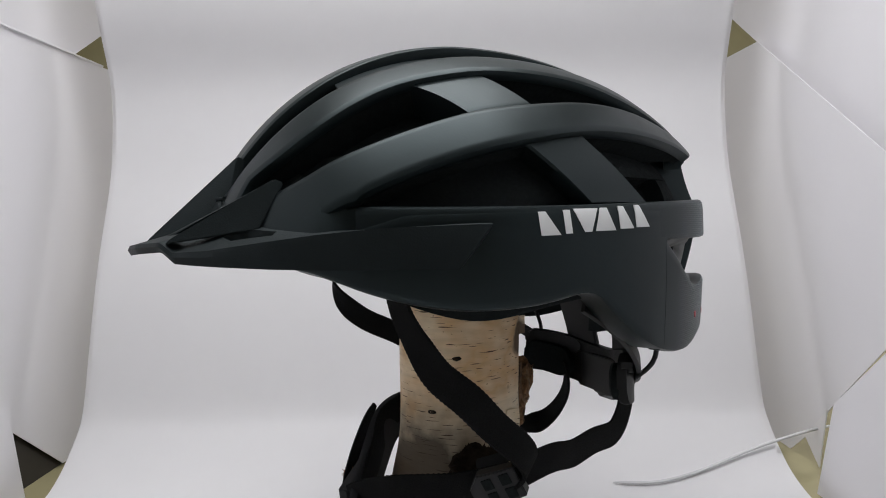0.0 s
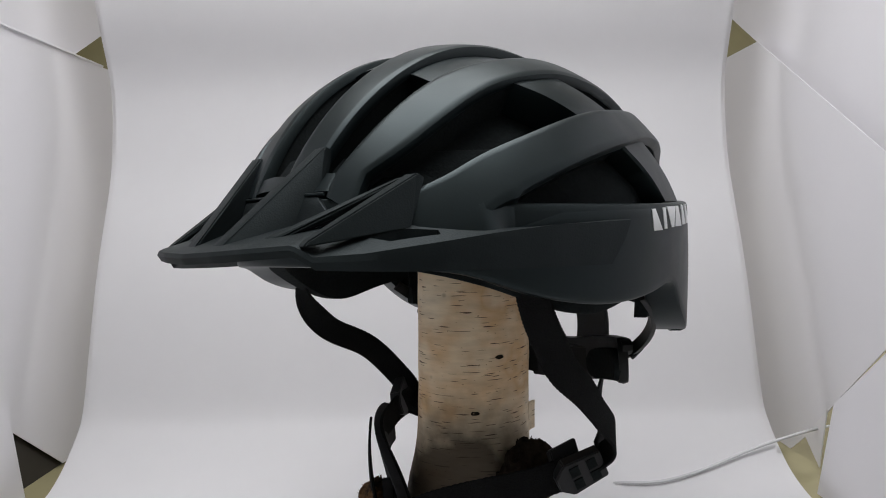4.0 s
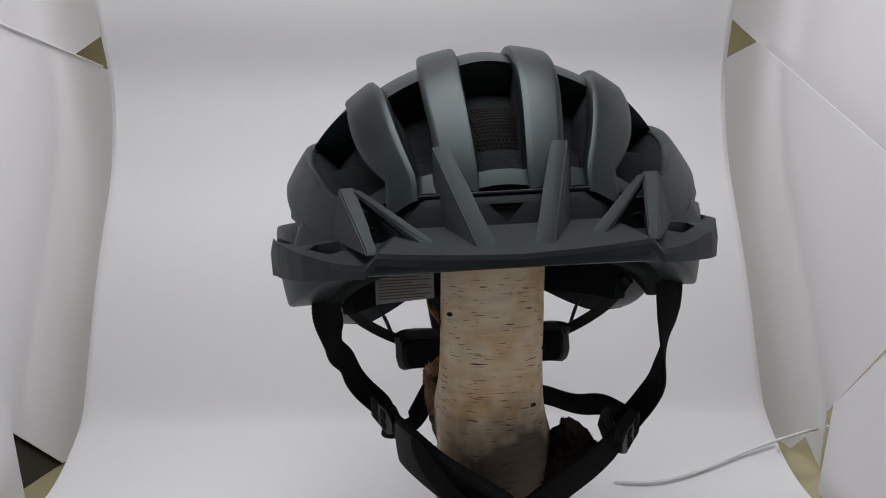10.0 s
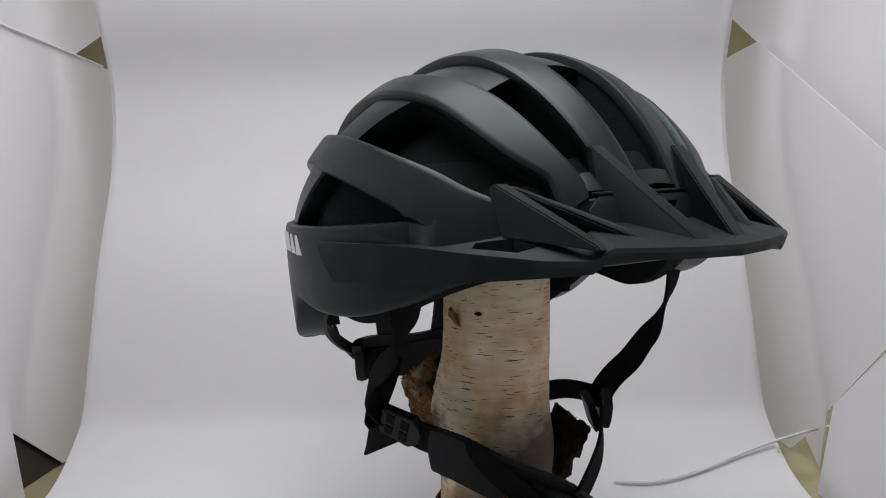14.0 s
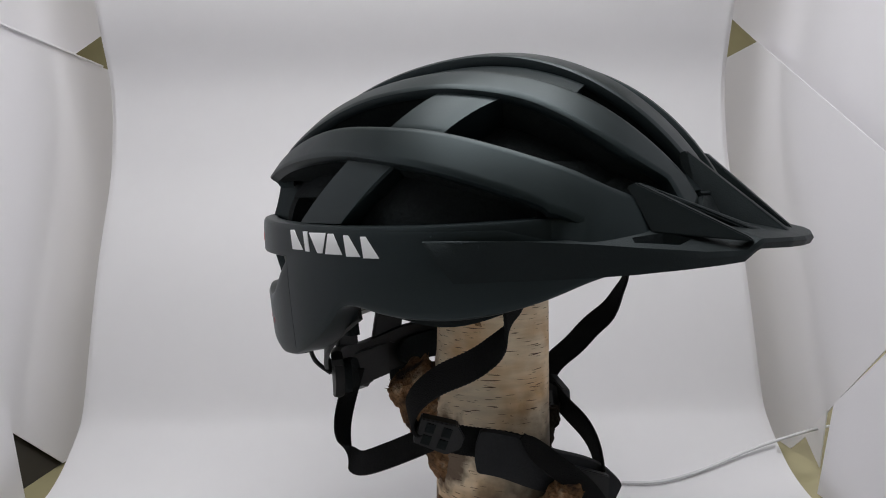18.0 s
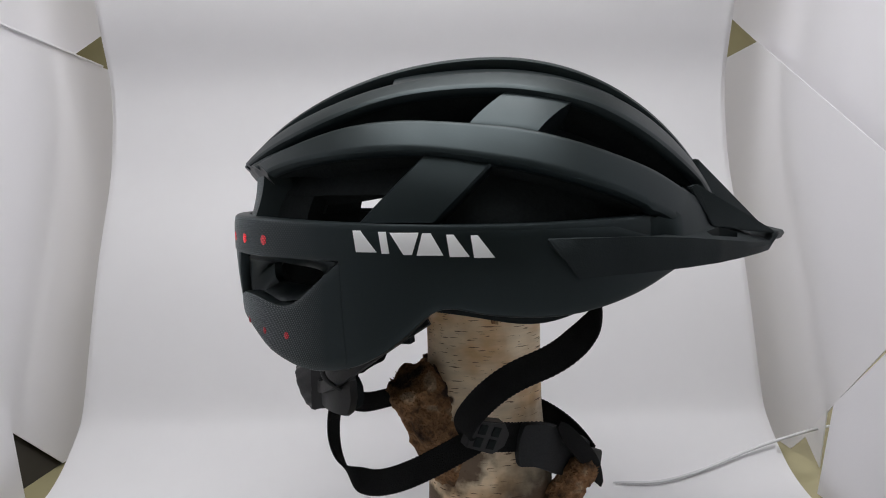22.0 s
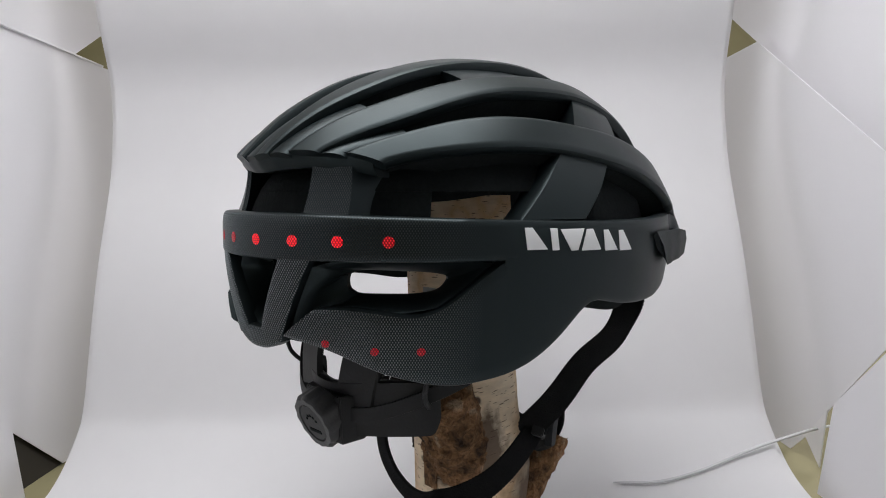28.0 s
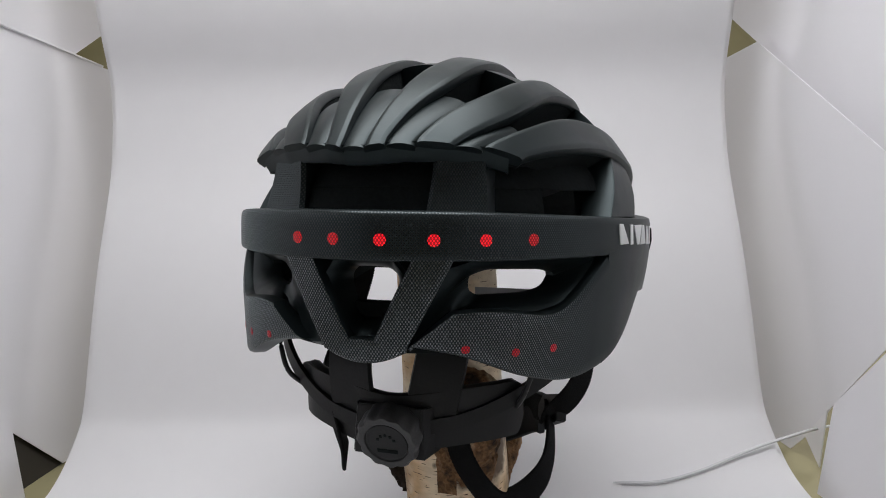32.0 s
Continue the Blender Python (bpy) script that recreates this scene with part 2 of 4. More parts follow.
def spl(*knots):
    """A natural cubic through knots (x, y), held straight outside."""
    k = sorted(knots)
    x, y = np.array([p[0] for p in k], float), np.array([p[1] for p in k], float)
    n = len(x)
    h = np.diff(x)
    A, r = np.eye(n), np.zeros(n)
    for i in range(1, n - 1):
        A[i, i - 1:i + 2] = h[i - 1], 2 * (h[i - 1] + h[i]), h[i]
        r[i] = 6 * ((y[i + 1] - y[i]) / h[i] - (y[i] - y[i - 1]) / h[i - 1])
    m = np.linalg.solve(A, r)

    def f(v):
        v = min(max(v, x[0]), x[-1])
        i = min(int(np.searchsorted(x, v, "right")) - 1, n - 2)
        i = max(i, 0)
        a, b = (x[i + 1] - v) / h[i], (v - x[i]) / h[i]
        return float(a * y[i] + b * y[i + 1] + ((a ** 3 - a) * m[i] + (b ** 3 - b) * m[i + 1]) * h[i] ** 2 / 6)
    return f


def grid_solid(bm, rows, closed_u=False):
    """rows of closed rings of points: a tube through them, capped at both ends unless closed."""
    vs = [[bm.verts.new(p) for p in r] for r in rows]
    n, m = len(vs), len(vs[0])
    for i in range(n if closed_u else n - 1):
        a, b = vs[i], vs[(i + 1) % n]
        for j in range(m):
            k = (j + 1) % m
            try:
                bm.faces.new((a[j], a[k], b[k], b[j]))
            except ValueError:
                pass
    if not closed_u:
        bm.faces.new(vs[0])
        bm.faces.new(vs[-1][::-1])


def sheet(surf, e0, e1, nu, nw, top=0.0, thick=0.02, bev=0.003, closed=False, taper=0.0, crown=0.0):
    """A slab on the surface surf(a, b, depth), between the edges e0(u) and e1(u), with rounded rims."""
    bm = bmesh.new()
    rows = []
    for i in range(nu if closed else nu + 1):
        u = i / nu
        (a0, b0), (a1, b1) = e0(u), e1(u)
        tp = top(u) if callable(top) else top
        th_ = thick(u) if callable(thick) else thick

        def P(w, d):
            return surf(a0 + (a1 - a0) * w, b0 + (b1 - b0) * w, d)
        wid = max((P(0, tp) - P(1, tp)).length, 1e-4)
        wb = min(bev / wid, 0.45)
        tw = min(taper / wid, 0.4)
        ring = [P(-tw * 0 + tw, tp + th_), P(0, tp + bev), P(wb * 0.3, tp + bev * 0.3)]
        for j in range(nw + 1):
            w = wb + (1 - 2 * wb) * j / nw
            ring.append(P(w, tp - crown * (1 - (2 * w - 1) ** 2)))
        ring += [P(1 - wb * 0.3, tp + bev * 0.3), P(1, tp + bev), P(1 - tw, tp + th_)]
        rows.append(ring)
    grid_solid(bm, rows, closed)
    return bm


def ribbon(pts, width, thick, face, n=40, teeth=0.0, flat=0.94, ends=0.0):
    """A webbing strap along a smooth line; face: the way its flat side looks, at each point or everywhere."""
    ks = [i / (len(pts) - 1) for i in range(len(pts))]
    f = [spl(*[(k, p[c]) for k, p in zip(ks, pts)]) for c in range(3)]
    if len(face) == 1:
        face = [face[0], face[0]]
    kf = [i / (len(face) - 1) for i in range(len(face))]
    g = [lambda u, c=c: float(np.interp(u, kf, [p[c] for p in face])) for c in range(3)]
    bm = bmesh.new()
    rows = []
    for i in range(n + 1):
        u = i / n
        p = Vector([q(u) for q in f])
        t = Vector([q(min(u + 0.01, 1)) - q(max(u - 0.01, 0)) for q in f]).normalized()
        s = Vector([q(u) for q in g])
        s = (s - t * s.dot(t)).normalized()
        w = t.cross(s)
        k = 1 if not ends else math.sqrt(max(0.12, 1 - max(0, 1 - min(u, 1 - u) / ends) ** 2))
        a, b = w * width / 2 * k * (1 - teeth * (i % 2)), s * thick / 2
        rows.append([p + a * flat + b, p - a * flat + b, p - a, p - a * flat - b, p + a * flat - b, p + a])
    grid_solid(bm, rows)
    return bm


def tube(pts, radius, n=40, seg=8):
    ks = [i / (len(pts) - 1) for i in range(len(pts))]
    f = [spl(*[(k, p[c]) for k, p in zip(ks, pts)]) for c in range(3)]
    bm = bmesh.new()
    rows = []
    up = Vector((0, 0, 1))
    for i in range(n + 1):
        u = i / n
        p = Vector([q(u) for q in f])
        t = Vector([q(min(u + 0.01, 1)) - q(max(u - 0.01, 0)) for q in f]).normalized()
        a = t.cross(up if abs(t.z) < 0.9 else Vector((1, 0, 0))).normalized()
        b = t.cross(a)
        r = radius(u) if callable(radius) else radius
        rows.append([p + (a * math.cos(q * 2 * math.pi / seg) + b * math.sin(q * 2 * math.pi / seg)) * r for q in range(seg)])
    grid_solid(bm, rows)
    return bm


def slab(pts, thick_vec):
    """A polygon pushed along a vector."""
    bm = bmesh.new()
    a = [bm.verts.new(Vector(p)) for p in pts]
    b = [bm.verts.new(Vector(p) + Vector(thick_vec)) for p in pts]
    bm.faces.new(a)
    bm.faces.new(b[::-1])
    for i in range(len(a)):
        k = (i + 1) % len(a)
        bm.faces.new((a[i], b[i], b[k], a[k]))
    return bm


def hull(pts, bev=0.0006):
    bm = bmesh.new()
    bmesh.ops.convex_hull(bm, input=[bm.verts.new(Vector(p)) for p in pts])
    if bev:
        bmesh.ops.dissolve_limit(bm, angle_limit=0.03, verts=bm.verts[:], edges=bm.edges[:])
        bmesh.ops.bevel(bm, geom=bm.edges[:], offset=bev, segments=2, affect="EDGES")
    return bm


def carve(ob, cutters):
    """Cuts the meshes out of ob."""
    for bm in cutters:
        me = bpy.data.meshes.new("cut")
        bmesh.ops.recalc_face_normals(bm, faces=bm.faces[:])
        bm.to_mesh(me)
        bm.free()
        c = new("cut", me)
        md = ob.modifiers.new("cut", "BOOLEAN")
        md.object, md.solver = c, "EXACT"
        dg = bpy.context.evaluated_depsgraph_get()
        got = bpy.data.meshes.new_from_object(ob.evaluated_get(dg))
        ob.modifiers.remove(md)
        old = ob.data
        ob.data = got
        bpy.data.objects.remove(c)
        bpy.data.meshes.remove(me)
        bpy.data.meshes.remove(old)
        ob.data.name = ob.name
    ob.data.shade_smooth()
    ob.data.set_sharp_from_angle(angle=radians(30))


# ================= the tent and the room =================
def build_setting():
    # seamless paper sweep: profile along depth and height
    prof = [(0.283, 0.66), (0.283, 0.52), (0.289, 0.46), (0.302, 0.42), (0.314, 0.375), (0.310, 0.32), (0.296, 0.27), (0.262, 0.185),
            (0.232, 0.085), (0.213, 0.05), (0.176, 0.022), (0.12, 0.008), (0.0, 0.004), (-0.3, 0.004), (-0.75, 0.004)]
    ks = [i / (len(prof) - 1) for i in range(len(prof))]
    fy, fz = spl(*[(k, p[0]) for k, p in zip(ks, prof)]), spl(*[(k, p[1]) for k, p in zip(ks, prof)])
    bm = bmesh.new()
    rows = []
    for i in range(121):
        u = i / 120
        y, z = fy(u), max(fz(u), 0.003)
        t = Vector((0, fy(min(u + .005, 1)) - fy(max(u - .005, 0)), fz(min(u + .005, 1)) - fz(max(u - .005, 0)))).normalized()
        nn = Vector((0, t.z, -t.y)) * 0.0012
        if nn.y < 0:
            nn = -nn
        x0, x1 = -0.346, 0.276
        rows.append([Vector((x0 + (x1 - x0) * j / 16, y, z)) for j in range(17)] + [Vector((x0 + (x1 - x0) * j / 16, y, z)) + nn for j in range(16, -1, -1)])
    grid_solid(bm, rows)
    second = bm.copy()
    for v in second.verts:
        v.co.y += 0.006
        v.co.z -= 0.0015
        v.co.x += 0.006 if v.co.x > 0.26 else (-0.006 if v.co.x < -0.34 else 0)
    tagged(finish("backdrop_under_sheet", second, PAPER), "second white paper layer behind the sweep", "backdrop", kind="structure")
    tagged(finish("backdrop_sheet", bm, PAPER), "white seamless paper sweep curving from the back wall onto the table", "backdrop", kind="structure")

    # table under the tent
    tagged(finish("ground", slab([(-3, -3, 0), (3, -3, 0), (3, 3, 0), (-3, 3, 0)], (0, 0, -0.04)), OLIVE), "olive-brown table top under the photo tent", "table", kind="structure")
    # the south wall is out of view and made pale to bounce light back
    for nm, pts, v in (("wall_north", [(-3, 1.4, 0), (3, 1.4, 0), (3, 1.4, 2.6), (-3, 1.4, 2.6)], (0, .1, 0)),
                       ("wall_south", [(-3, -3, 0), (3, -3, 0), (3, -3, 2.6), (-3, -3, 2.6)], (0, -.1, 0)),
                       ("wall_west", [(-3, -3, 0), (-3, 1.4, 0), (-3, 1.4, 2.6), (-3, -3, 2.6)], (-.1, 0, 0)),
                       ("wall_east", [(3, -3, 0), (3, 1.4, 0), (3, 1.4, 2.6), (3, -3, 2.6)], (.1, 0, 0))):
        tagged(finish(nm, slab(pts, v), BOUNCE_WALL if nm == "wall_south" else OLIVE), "unseen room wall in front of the tent, pale to bounce light" if nm == "wall_south" else "plain olive painted room wall behind the tent", "wall", kind="structure")

    tagged(finish("ceiling", slab([(-3, -3, 2.6), (3, -3, 2.6), (3, 1.4, 2.6), (-3, 1.4, 2.6)], (0, 0, 0.1)), mat("ceiling_paint", (0.7, 0.69, 0.66), 0.9, 0, 0.05, 8)), "plain white room ceiling", "ceiling", kind="structure")

    def panel(name, x, pts, t):
        return tagged(finish(name, slab([(x, y, z) for y, z in pts], (t, 0, 0)), PANEL), "white paper panel closing the side of the photo tent", "panel", kind="structure")
    # side panels, with open corners between them
    panel("wall_left_middle", -0.40, [(-0.7, 0.42), (0.44, 0.42), (0.44, 0.002), (0.28, 0.002), (0.203, 0.059), (-0.7, 0.059)], -0.0008)
    panel("wall_left_upper", -0.415, [(-0.7, 0.40), (0.372 - 0.05, 0.40), (0.372, 0.428), (0.448, 0.471), (0.43, 0.62), (-0.7, 0.62)], -0.0008)
    panel("wall_left_lower", -0.385, [(-0.7, 0.107), (0.167, 0.107), (0.180, 0.067), (0.192, 0.004), (-0.7, 0.004)], -0.0008)
    panel("wall_right_middle", 0.33, [(0.442, 0.422), (0.353, 0.422), (0.134, 0.286), (0.03, 0.222), (0.13, 0.133), (0.2, 0.069), (0.242, 0.028), (0.275, 0.003), (0.442, 0.003)], 0.0008)
    panel("wall_right_upper", 0.345, [(0.457, 0.475), (0.386, 0.429), (0.30, 0.36), (-0.05, 0.10), (-0.7, 0.10), (-0.7, 0.62), (0.44, 0.62)], 0.0008)
    # the lower panel on the right leans in at its foot
    tagged(finish("wall_right_lower", slab([(0.315, 0.174, 0.077), (0.315, 0.106, 0.136), (0.315, -0.05, 0.26), (0.315, -0.7, 0.26), (0.315, -0.7, 0.004), (0.297, 0.165, 0.004)], (0.0008, 0, 0)), PANEL), "white paper panel closing the side of the photo tent", "panel", kind="structure")
    # bead added along the top of the left panel to catch a bright line
    tagged(finish("trim", tube([(-0.3985, -0.66, 0.4205), (-0.3985, -0.3, 0.4205), (-0.3985, 0.1, 0.4205), (-0.3985, 0.40, 0.4205)], 0.0013, 30, 8), PANEL), "thin white bead added along a paper panel's top edge", "panel", kind="structure")
    # small folded corner of paper in the right gap
    tagged(finish("paper_flap", slab([(0.327, 0.242, 0.027), (0.327, 0.205, 0.063), (0.327, 0.217, 0.006)], (0.001, 0, 0)), PAPER), "small white folded paper corner of the tent", "panel", kind="structure")
    # dark sheet added behind the lower left gap so that it reads dark
    tagged(finish("dark_filler", slab([(-0.404, 0.06, 0.0), (-0.404, 0.36, 0.0), (-0.404, 0.36, 0.16), (-0.404, 0.06, 0.16)], (-0.01, 0, 0)), DARK), "dark brown sheet added to fill the gap beside the photo tent", "board")
    # cable on the sweep
    tagged(finish("power_cable", tube([(0.125, 0.163, 0.0185), (0.1513, 0.1605, 0.0185), (0.1709, 0.1625, 0.0195), (0.1896, 0.168, 0.0215), (0.2088, 0.1745, 0.0245), (0.2373, 0.184, 0.031), (0.2601, 0.190, 0.0365), (0.2817, 0.194, 0.0415), (0.3097, 0.204, 0.0445), (0.36, 0.26, 0.03)], lambda u: 0.0013 * min(1, 0.25 + u / 0.05), 60, 10), CABLE),
           "thin white power cable lying across the paper sweep", "cable")


build_setting()

# ================= helmet surfaces =================
XC, AF, AR, BW, CH, N1, N2, Z0 = 0.0153, 0.1413, 0.1805, 0.1261, 0.1588, 1.9647, 2.1026, -0.0738


def env_z(x, y):
    dx = x - XC
    a = AF if dx > 0 else AR
    q = abs(dx / a) ** N1 + abs(y / BW) ** N1
    return Z0 + CH * max(1 - q ** (N2 / N1), 1e-6) ** (1 / N2)


def env(x, y, d=0.0):
    """The dome's outside above the plan point (x, y), d metres below its skin."""
    e = 0.0015
    z = env_z(x, y)
    n = Vector((-(env_z(x + e, y) - env_z(x - e, y)) / (2 * e), -(env_z(x, y + e) - env_z(x, y - e)) / (2 * e), 1)).normalized()
    return Vector((x, y, z)) - n * d


def env_ring(a, z, d=0.0):
    """The dome's outside at the angle a round it and the height z, d metres below its skin."""
    k = max(1 - abs((z - Z0) / CH) ** N2, 1e-6) ** (1 / N2)
    c, s = math.cos(a), math.sin(a)
    ra = (AF if c > 0 else AR) * k
    r = (abs(c / ra) ** N1 + abs(s / (BW * k)) ** N1) ** (-1 / N1)
    x, y = XC + r * c, r * s
    if d == 0:
        return Vector((x, y, z))
    p = env(x, y, d)
    return p


def side_y(x, z):
    """Half the dome's width at the length x and height z."""
    k = max(1 - abs((z - Z0) / CH) ** N2, 1e-6) ** (1 / N2)
    q = abs((x - XC) / ((AF if x > XC else AR) * k)) ** N1
    return BW * k * max(1 - q, 0) ** (1 / N1)


RX, RN = 0.1495, 1.95


def under(c):
    """How far the lower shell draws in below the belt: least at the rear corners."""
    k = min(1, max(0, c / 0.45))
    return 0.085 - 0.065 * k * k * (3 - 2 * k) + 0.022 * max(0, (c - 0.8) / 0.2)


def belt(a, z, d=0.0):
    """The lower shell at the angle a (radians, 0 at the front, to the left) and height z."""
    k = 1.0
    if z > -0.008:
        k -= ((z + 0.008) / 0.02) ** 2 * 0.05
    if z < -0.02:
        k -= ((-0.02 - z) / 0.05) ** 1.5 * under(-math.cos(a))
    c, s = math.cos(a), math.sin(a)
    if c > 0:
        p, n = Vector((0.015 + 0.123 * c * k, 0.1127 * s * k * (1 - 0.025 * math.sin(2 * a) ** 2), z)), Vector((c / 0.123, s / 0.1127, 0))
    else:
        e = 2 / RN
        p = Vector((0.015 - RX * (-c) ** e * k, 0.1127 * math.copysign(abs(s) ** e, s) * k, z))
        n = Vector((-(-c) ** (2 - e) / RX, math.copysign(abs(s) ** (2 - e), s) / 0.1127, 0))
    return p - n.normalized() * d


def ang(x, s=1):
    """The belt's angle at the length x, on the left (1) or right (-1) side."""
    if x > 0.015:
        return s * math.acos(min(1, (x - 0.015) / 0.123))
    return s * math.acos(-min(1, ((0.015 - x) / RX) ** (RN / 2)))


mm = lambda *k: spl(*[(a / 1000, b / 1000) for a, b in k])
A_IN = mm((135, 9), (116, 11), (57, 13), (0, 13), (-60, 12), (-90, 9), (-124, 5))
A_OUT = mm((133, 25), (112, 29), (97, 31), (46, 33), (-28, 32), (-61, 30), (-82, 27), (-104, 20), (-124, 14))
B_IN = mm((130, 33), (119, 38), (107, 42), (90, 46), (72, 50), (52, 54), (33, 56), (8, 56), (-19, 54), (-48, 50), (-87, 40), (-100, 34), (-121, 25))
B_OUT = mm((124, 47), (115, 54), (103, 60), (84, 65), (64, 68), (43, 71), (21, 71.5), (-5, 70), (-34, 66), (-57, 63), (-85, 56), (-100, 49), (-116, 40))
C_IN = mm((118, 63), (105, 72.5), (96, 77), (78, 84.2), (54, 89.6), (31, 90.8), (4, 88.5), (-24, 82), (-59, 71), (-84, 62), (-108, 50))
_c_out = mm((87, 92.6), (80, 95.0), (62, 99.8), (40, 102.6), (15, 102), (-13, 97), (-48, 87.5), (-68, 80), (-98, 65))


def C_OUT(x):
    """The outer rib's lower edge; ahead of the side vent it runs down to the visor."""
    if x < 0.086:
        return _c_out(x)
    k = min(1, (x - 0.086) / 0.026)
    return side_y(x, -0.0005 - 0.0115 * k * k * (3 - 2 * k))



def front_x(f, z):
    """Where the rib edge f comes down to the height z at the front."""
    lo, hi = 0.10, 0.16
    for _ in range(40):
        m = (lo + hi) / 2
        lo, hi = (m, hi) if env_z(m, f(m)) > z else (lo, m)
    return lo


def rib_edges(fin, fout, x0i, x0o, x1i, x1o, s):
    def e0(u):
        x = x0i + (x1i - x0i) * u
        return x, s * fin(x)

    def e1(u):
        x = x0o + (x1o - x0o) * u
        return x, s * fout(x)
    return e0, e1


helmet = tagged(new("bicycle_helmet"), "matt black bicycle helmet with visor, set on a birch log", "helmet")


def plan_x(a):
    c = math.cos(a)
    return 0.015 + 0.123 * c if c > 0 else 0.015 - RX * (-c) ** (2 / RN)


def rear_a(y):
    """The belt's angle at the rear, at the width y."""
    return math.pi - math.copysign(math.asin(min(1, abs(y) / 0.1127) ** (RN / 2)), y)


def build_shell():
    for s in (1, -1):
        side = "left" if s > 0 else "right"
        for fi, fo, q in ((A_IN, A_OUT, (front_x(A_IN, 0.0058), front_x(A_OUT, 0.0058), -0.129, -0.1265)), (B_IN, B_OUT, (front_x(B_IN, 0.0045), front_x(B_OUT, -0.004), -0.1225, -0.1155)),
                          (C_IN, C_OUT, (front_x(C_IN, -0.006), 0.127, -0.1085, -0.0985))):
            e0, e1 = rib_edges(fi, fo, *q, s)
            rib = part("rib", sheet(env, e0, e1, 90, 10, 0, 0.0052, 0.0024), SHELL, helmet)

            def inset(u, k, e0=e0, e1=e1):
                u = 0.012 + 0.976 * u
                (xa, ya), (xb, yb) = e0(u), e1(u)
                return xa + (xb - xa) * k, ya + (yb - ya) * k
            part("foam_core", sheet(env, lambda u: inset(u, 0.05), lambda u: inset(u, 0.95), 60, 4, 0.0046, lambda u: 0.0214 - 0.017 * min(1, max(0, (u - 0.82) / 0.16)), 0.0008), FOAM, rib, "black foam under the rib")

        # bridges between the ribs: recessed floors of the channels
        def bridge(f0, f1, xa0, xb0, xa1, xb1, top, thick=0.016, crown=0.0, material=SHELL):
            part("bridge", sheet(env, lambda u: (xa0 + (xb0 - xa0) * u, s * (f0(xa0 + (xb0 - xa0) * u) - 0.0006)),
                                 lambda u: (xa1 + (xb1 - xa1) * u, s * (f1(xa1 + (xb1 - xa1) * u) + 0.0006)), 30, 8, top, thick, 0.0012, crown=crown), material, helmet)
        bridge(A_OUT, B_IN, 0.083, -0.037, 0.083, -0.037, lambda u: 0.0035 + 0.002 * math.sin(u * math.pi))
        bridge(A_OUT, B_IN, -0.087, -0.1265, -0.087, -0.1230, lambda u: 0.006 - 0.0042 * u, lambda u: 0.014 - 0.008 * u, crown=0.0012)
        bridge(B_OUT, C_IN, 0.055, 0.022, 0.034, 0.002, 0.0028)
        bridge(B_OUT, C_IN, -0.083, -0.116, -0.083, -0.109, lambda u: 0.006 - 0.0042 * u, lambda u: 0.014 - 0.008 * u, crown=0.0012)
        # front end of the vents: sloping floors between rib roots, foam behind them
        bridge(A_OUT, B_IN, 0.136, 0.1310, 0.133, 0.1285, lambda u: 0.0015 + 0.0016 * u, 0.006)
        bridge(A_OUT, B_IN, 0.1325, 0.1240, 0.1300, 0.1210, lambda u: 0.0065 + 0.003 * u, 0.012, material=FOAM)
        bridge(B_OUT, C_IN, 0.126, 0.1205, 0.121, 0.1145, lambda u: 0.0075 + 0.0012 * u, 0.006)
        bridge(B_OUT, C_IN, 0.1225, 0.112, 0.1165, 0.104, lambda u: 0.0115 + 0.002 * u, 0.012, material=FOAM)
        # smooth cheek that joins the outer rib's front to the belt
        bm = bmesh.new()
        rows = []
        sm = lambda v: min(1, max(0, v)) ** 2 * (3 - 2 * min(1, max(0, v)))
        for i in range(45):
            x = 0.1270 - 0.045 * i / 44
            e, e2 = sm((0.102 - x) / 0.017), sm((0.100 - x) / 0.012)
            zt = env_z(x, 0.2 * C_IN(x) + 0.8 * C_OUT(x)) * (1 - e2) - 0.0035 * e2
            line = []
            for j in range(13):
                z = zt + (-0.0165 - zt) * j / 12
                q = Vector((x, s * side_y(x, z), z)) + Vector((0.5, s * 0.8, 0.2)) * 0.0004
                line.append(q.lerp(belt(ang(x, s), z, -0.0004 + 0.0016 * sm((0.0885 - x) / 0.006)), e))
            rows.append(line + [q - Vector((0.4, s, 0.3)) * 0.004 for q in line[::-1]])
        grid_solid(bm, rows)
        part("cheek", bm, SHELL, helmet)
        # strut from the outer rib down to the belt
        bm = bmesh.new()
        rows = []
        for i in range(13):
            u = i / 12
            row = []
            for w in (0, 1):
                xt, xb = 0.015 - 0.032 * w, -0.013 - 0.037 * w
                row.append(env(xt, s * (C_OUT(xt) - 0.001), 0.003).lerp(belt(ang(xb, s), -0.003, 0.004), u) + Vector((0, s * 0.002 * math.sin(u * math.pi), 0)))
            n = Vector((0, s, 0.35)).normalized()
            b = (row[1] - row[0]).normalized() * 0.0012
            rows.append([row[0] - n * 0.016, row[0] - n * 0.0014, row[0] + b, row[0].lerp(row[1], 0.5) + n * 0.0006, row[1] - b, row[1] - n * 0.0014, row[1] - n * 0.016])
        grid_solid(bm, rows)
        part("strut", bm, SHELL, helmet)
        # rear pillar between the rim and the belt
        bm = bmesh.new()
        rows = []
        for i in range(9):
            u = i / 8
            y0, y1 = s * (0.030 - 0.002 * u), s * (0.049 + 0.004 * u)
            z = 0.0235 - 0.0275 * u
            x0, x1 = -0.1125 - 0.006 * u ** 2, -0.1045 - 0.006 * u ** 2
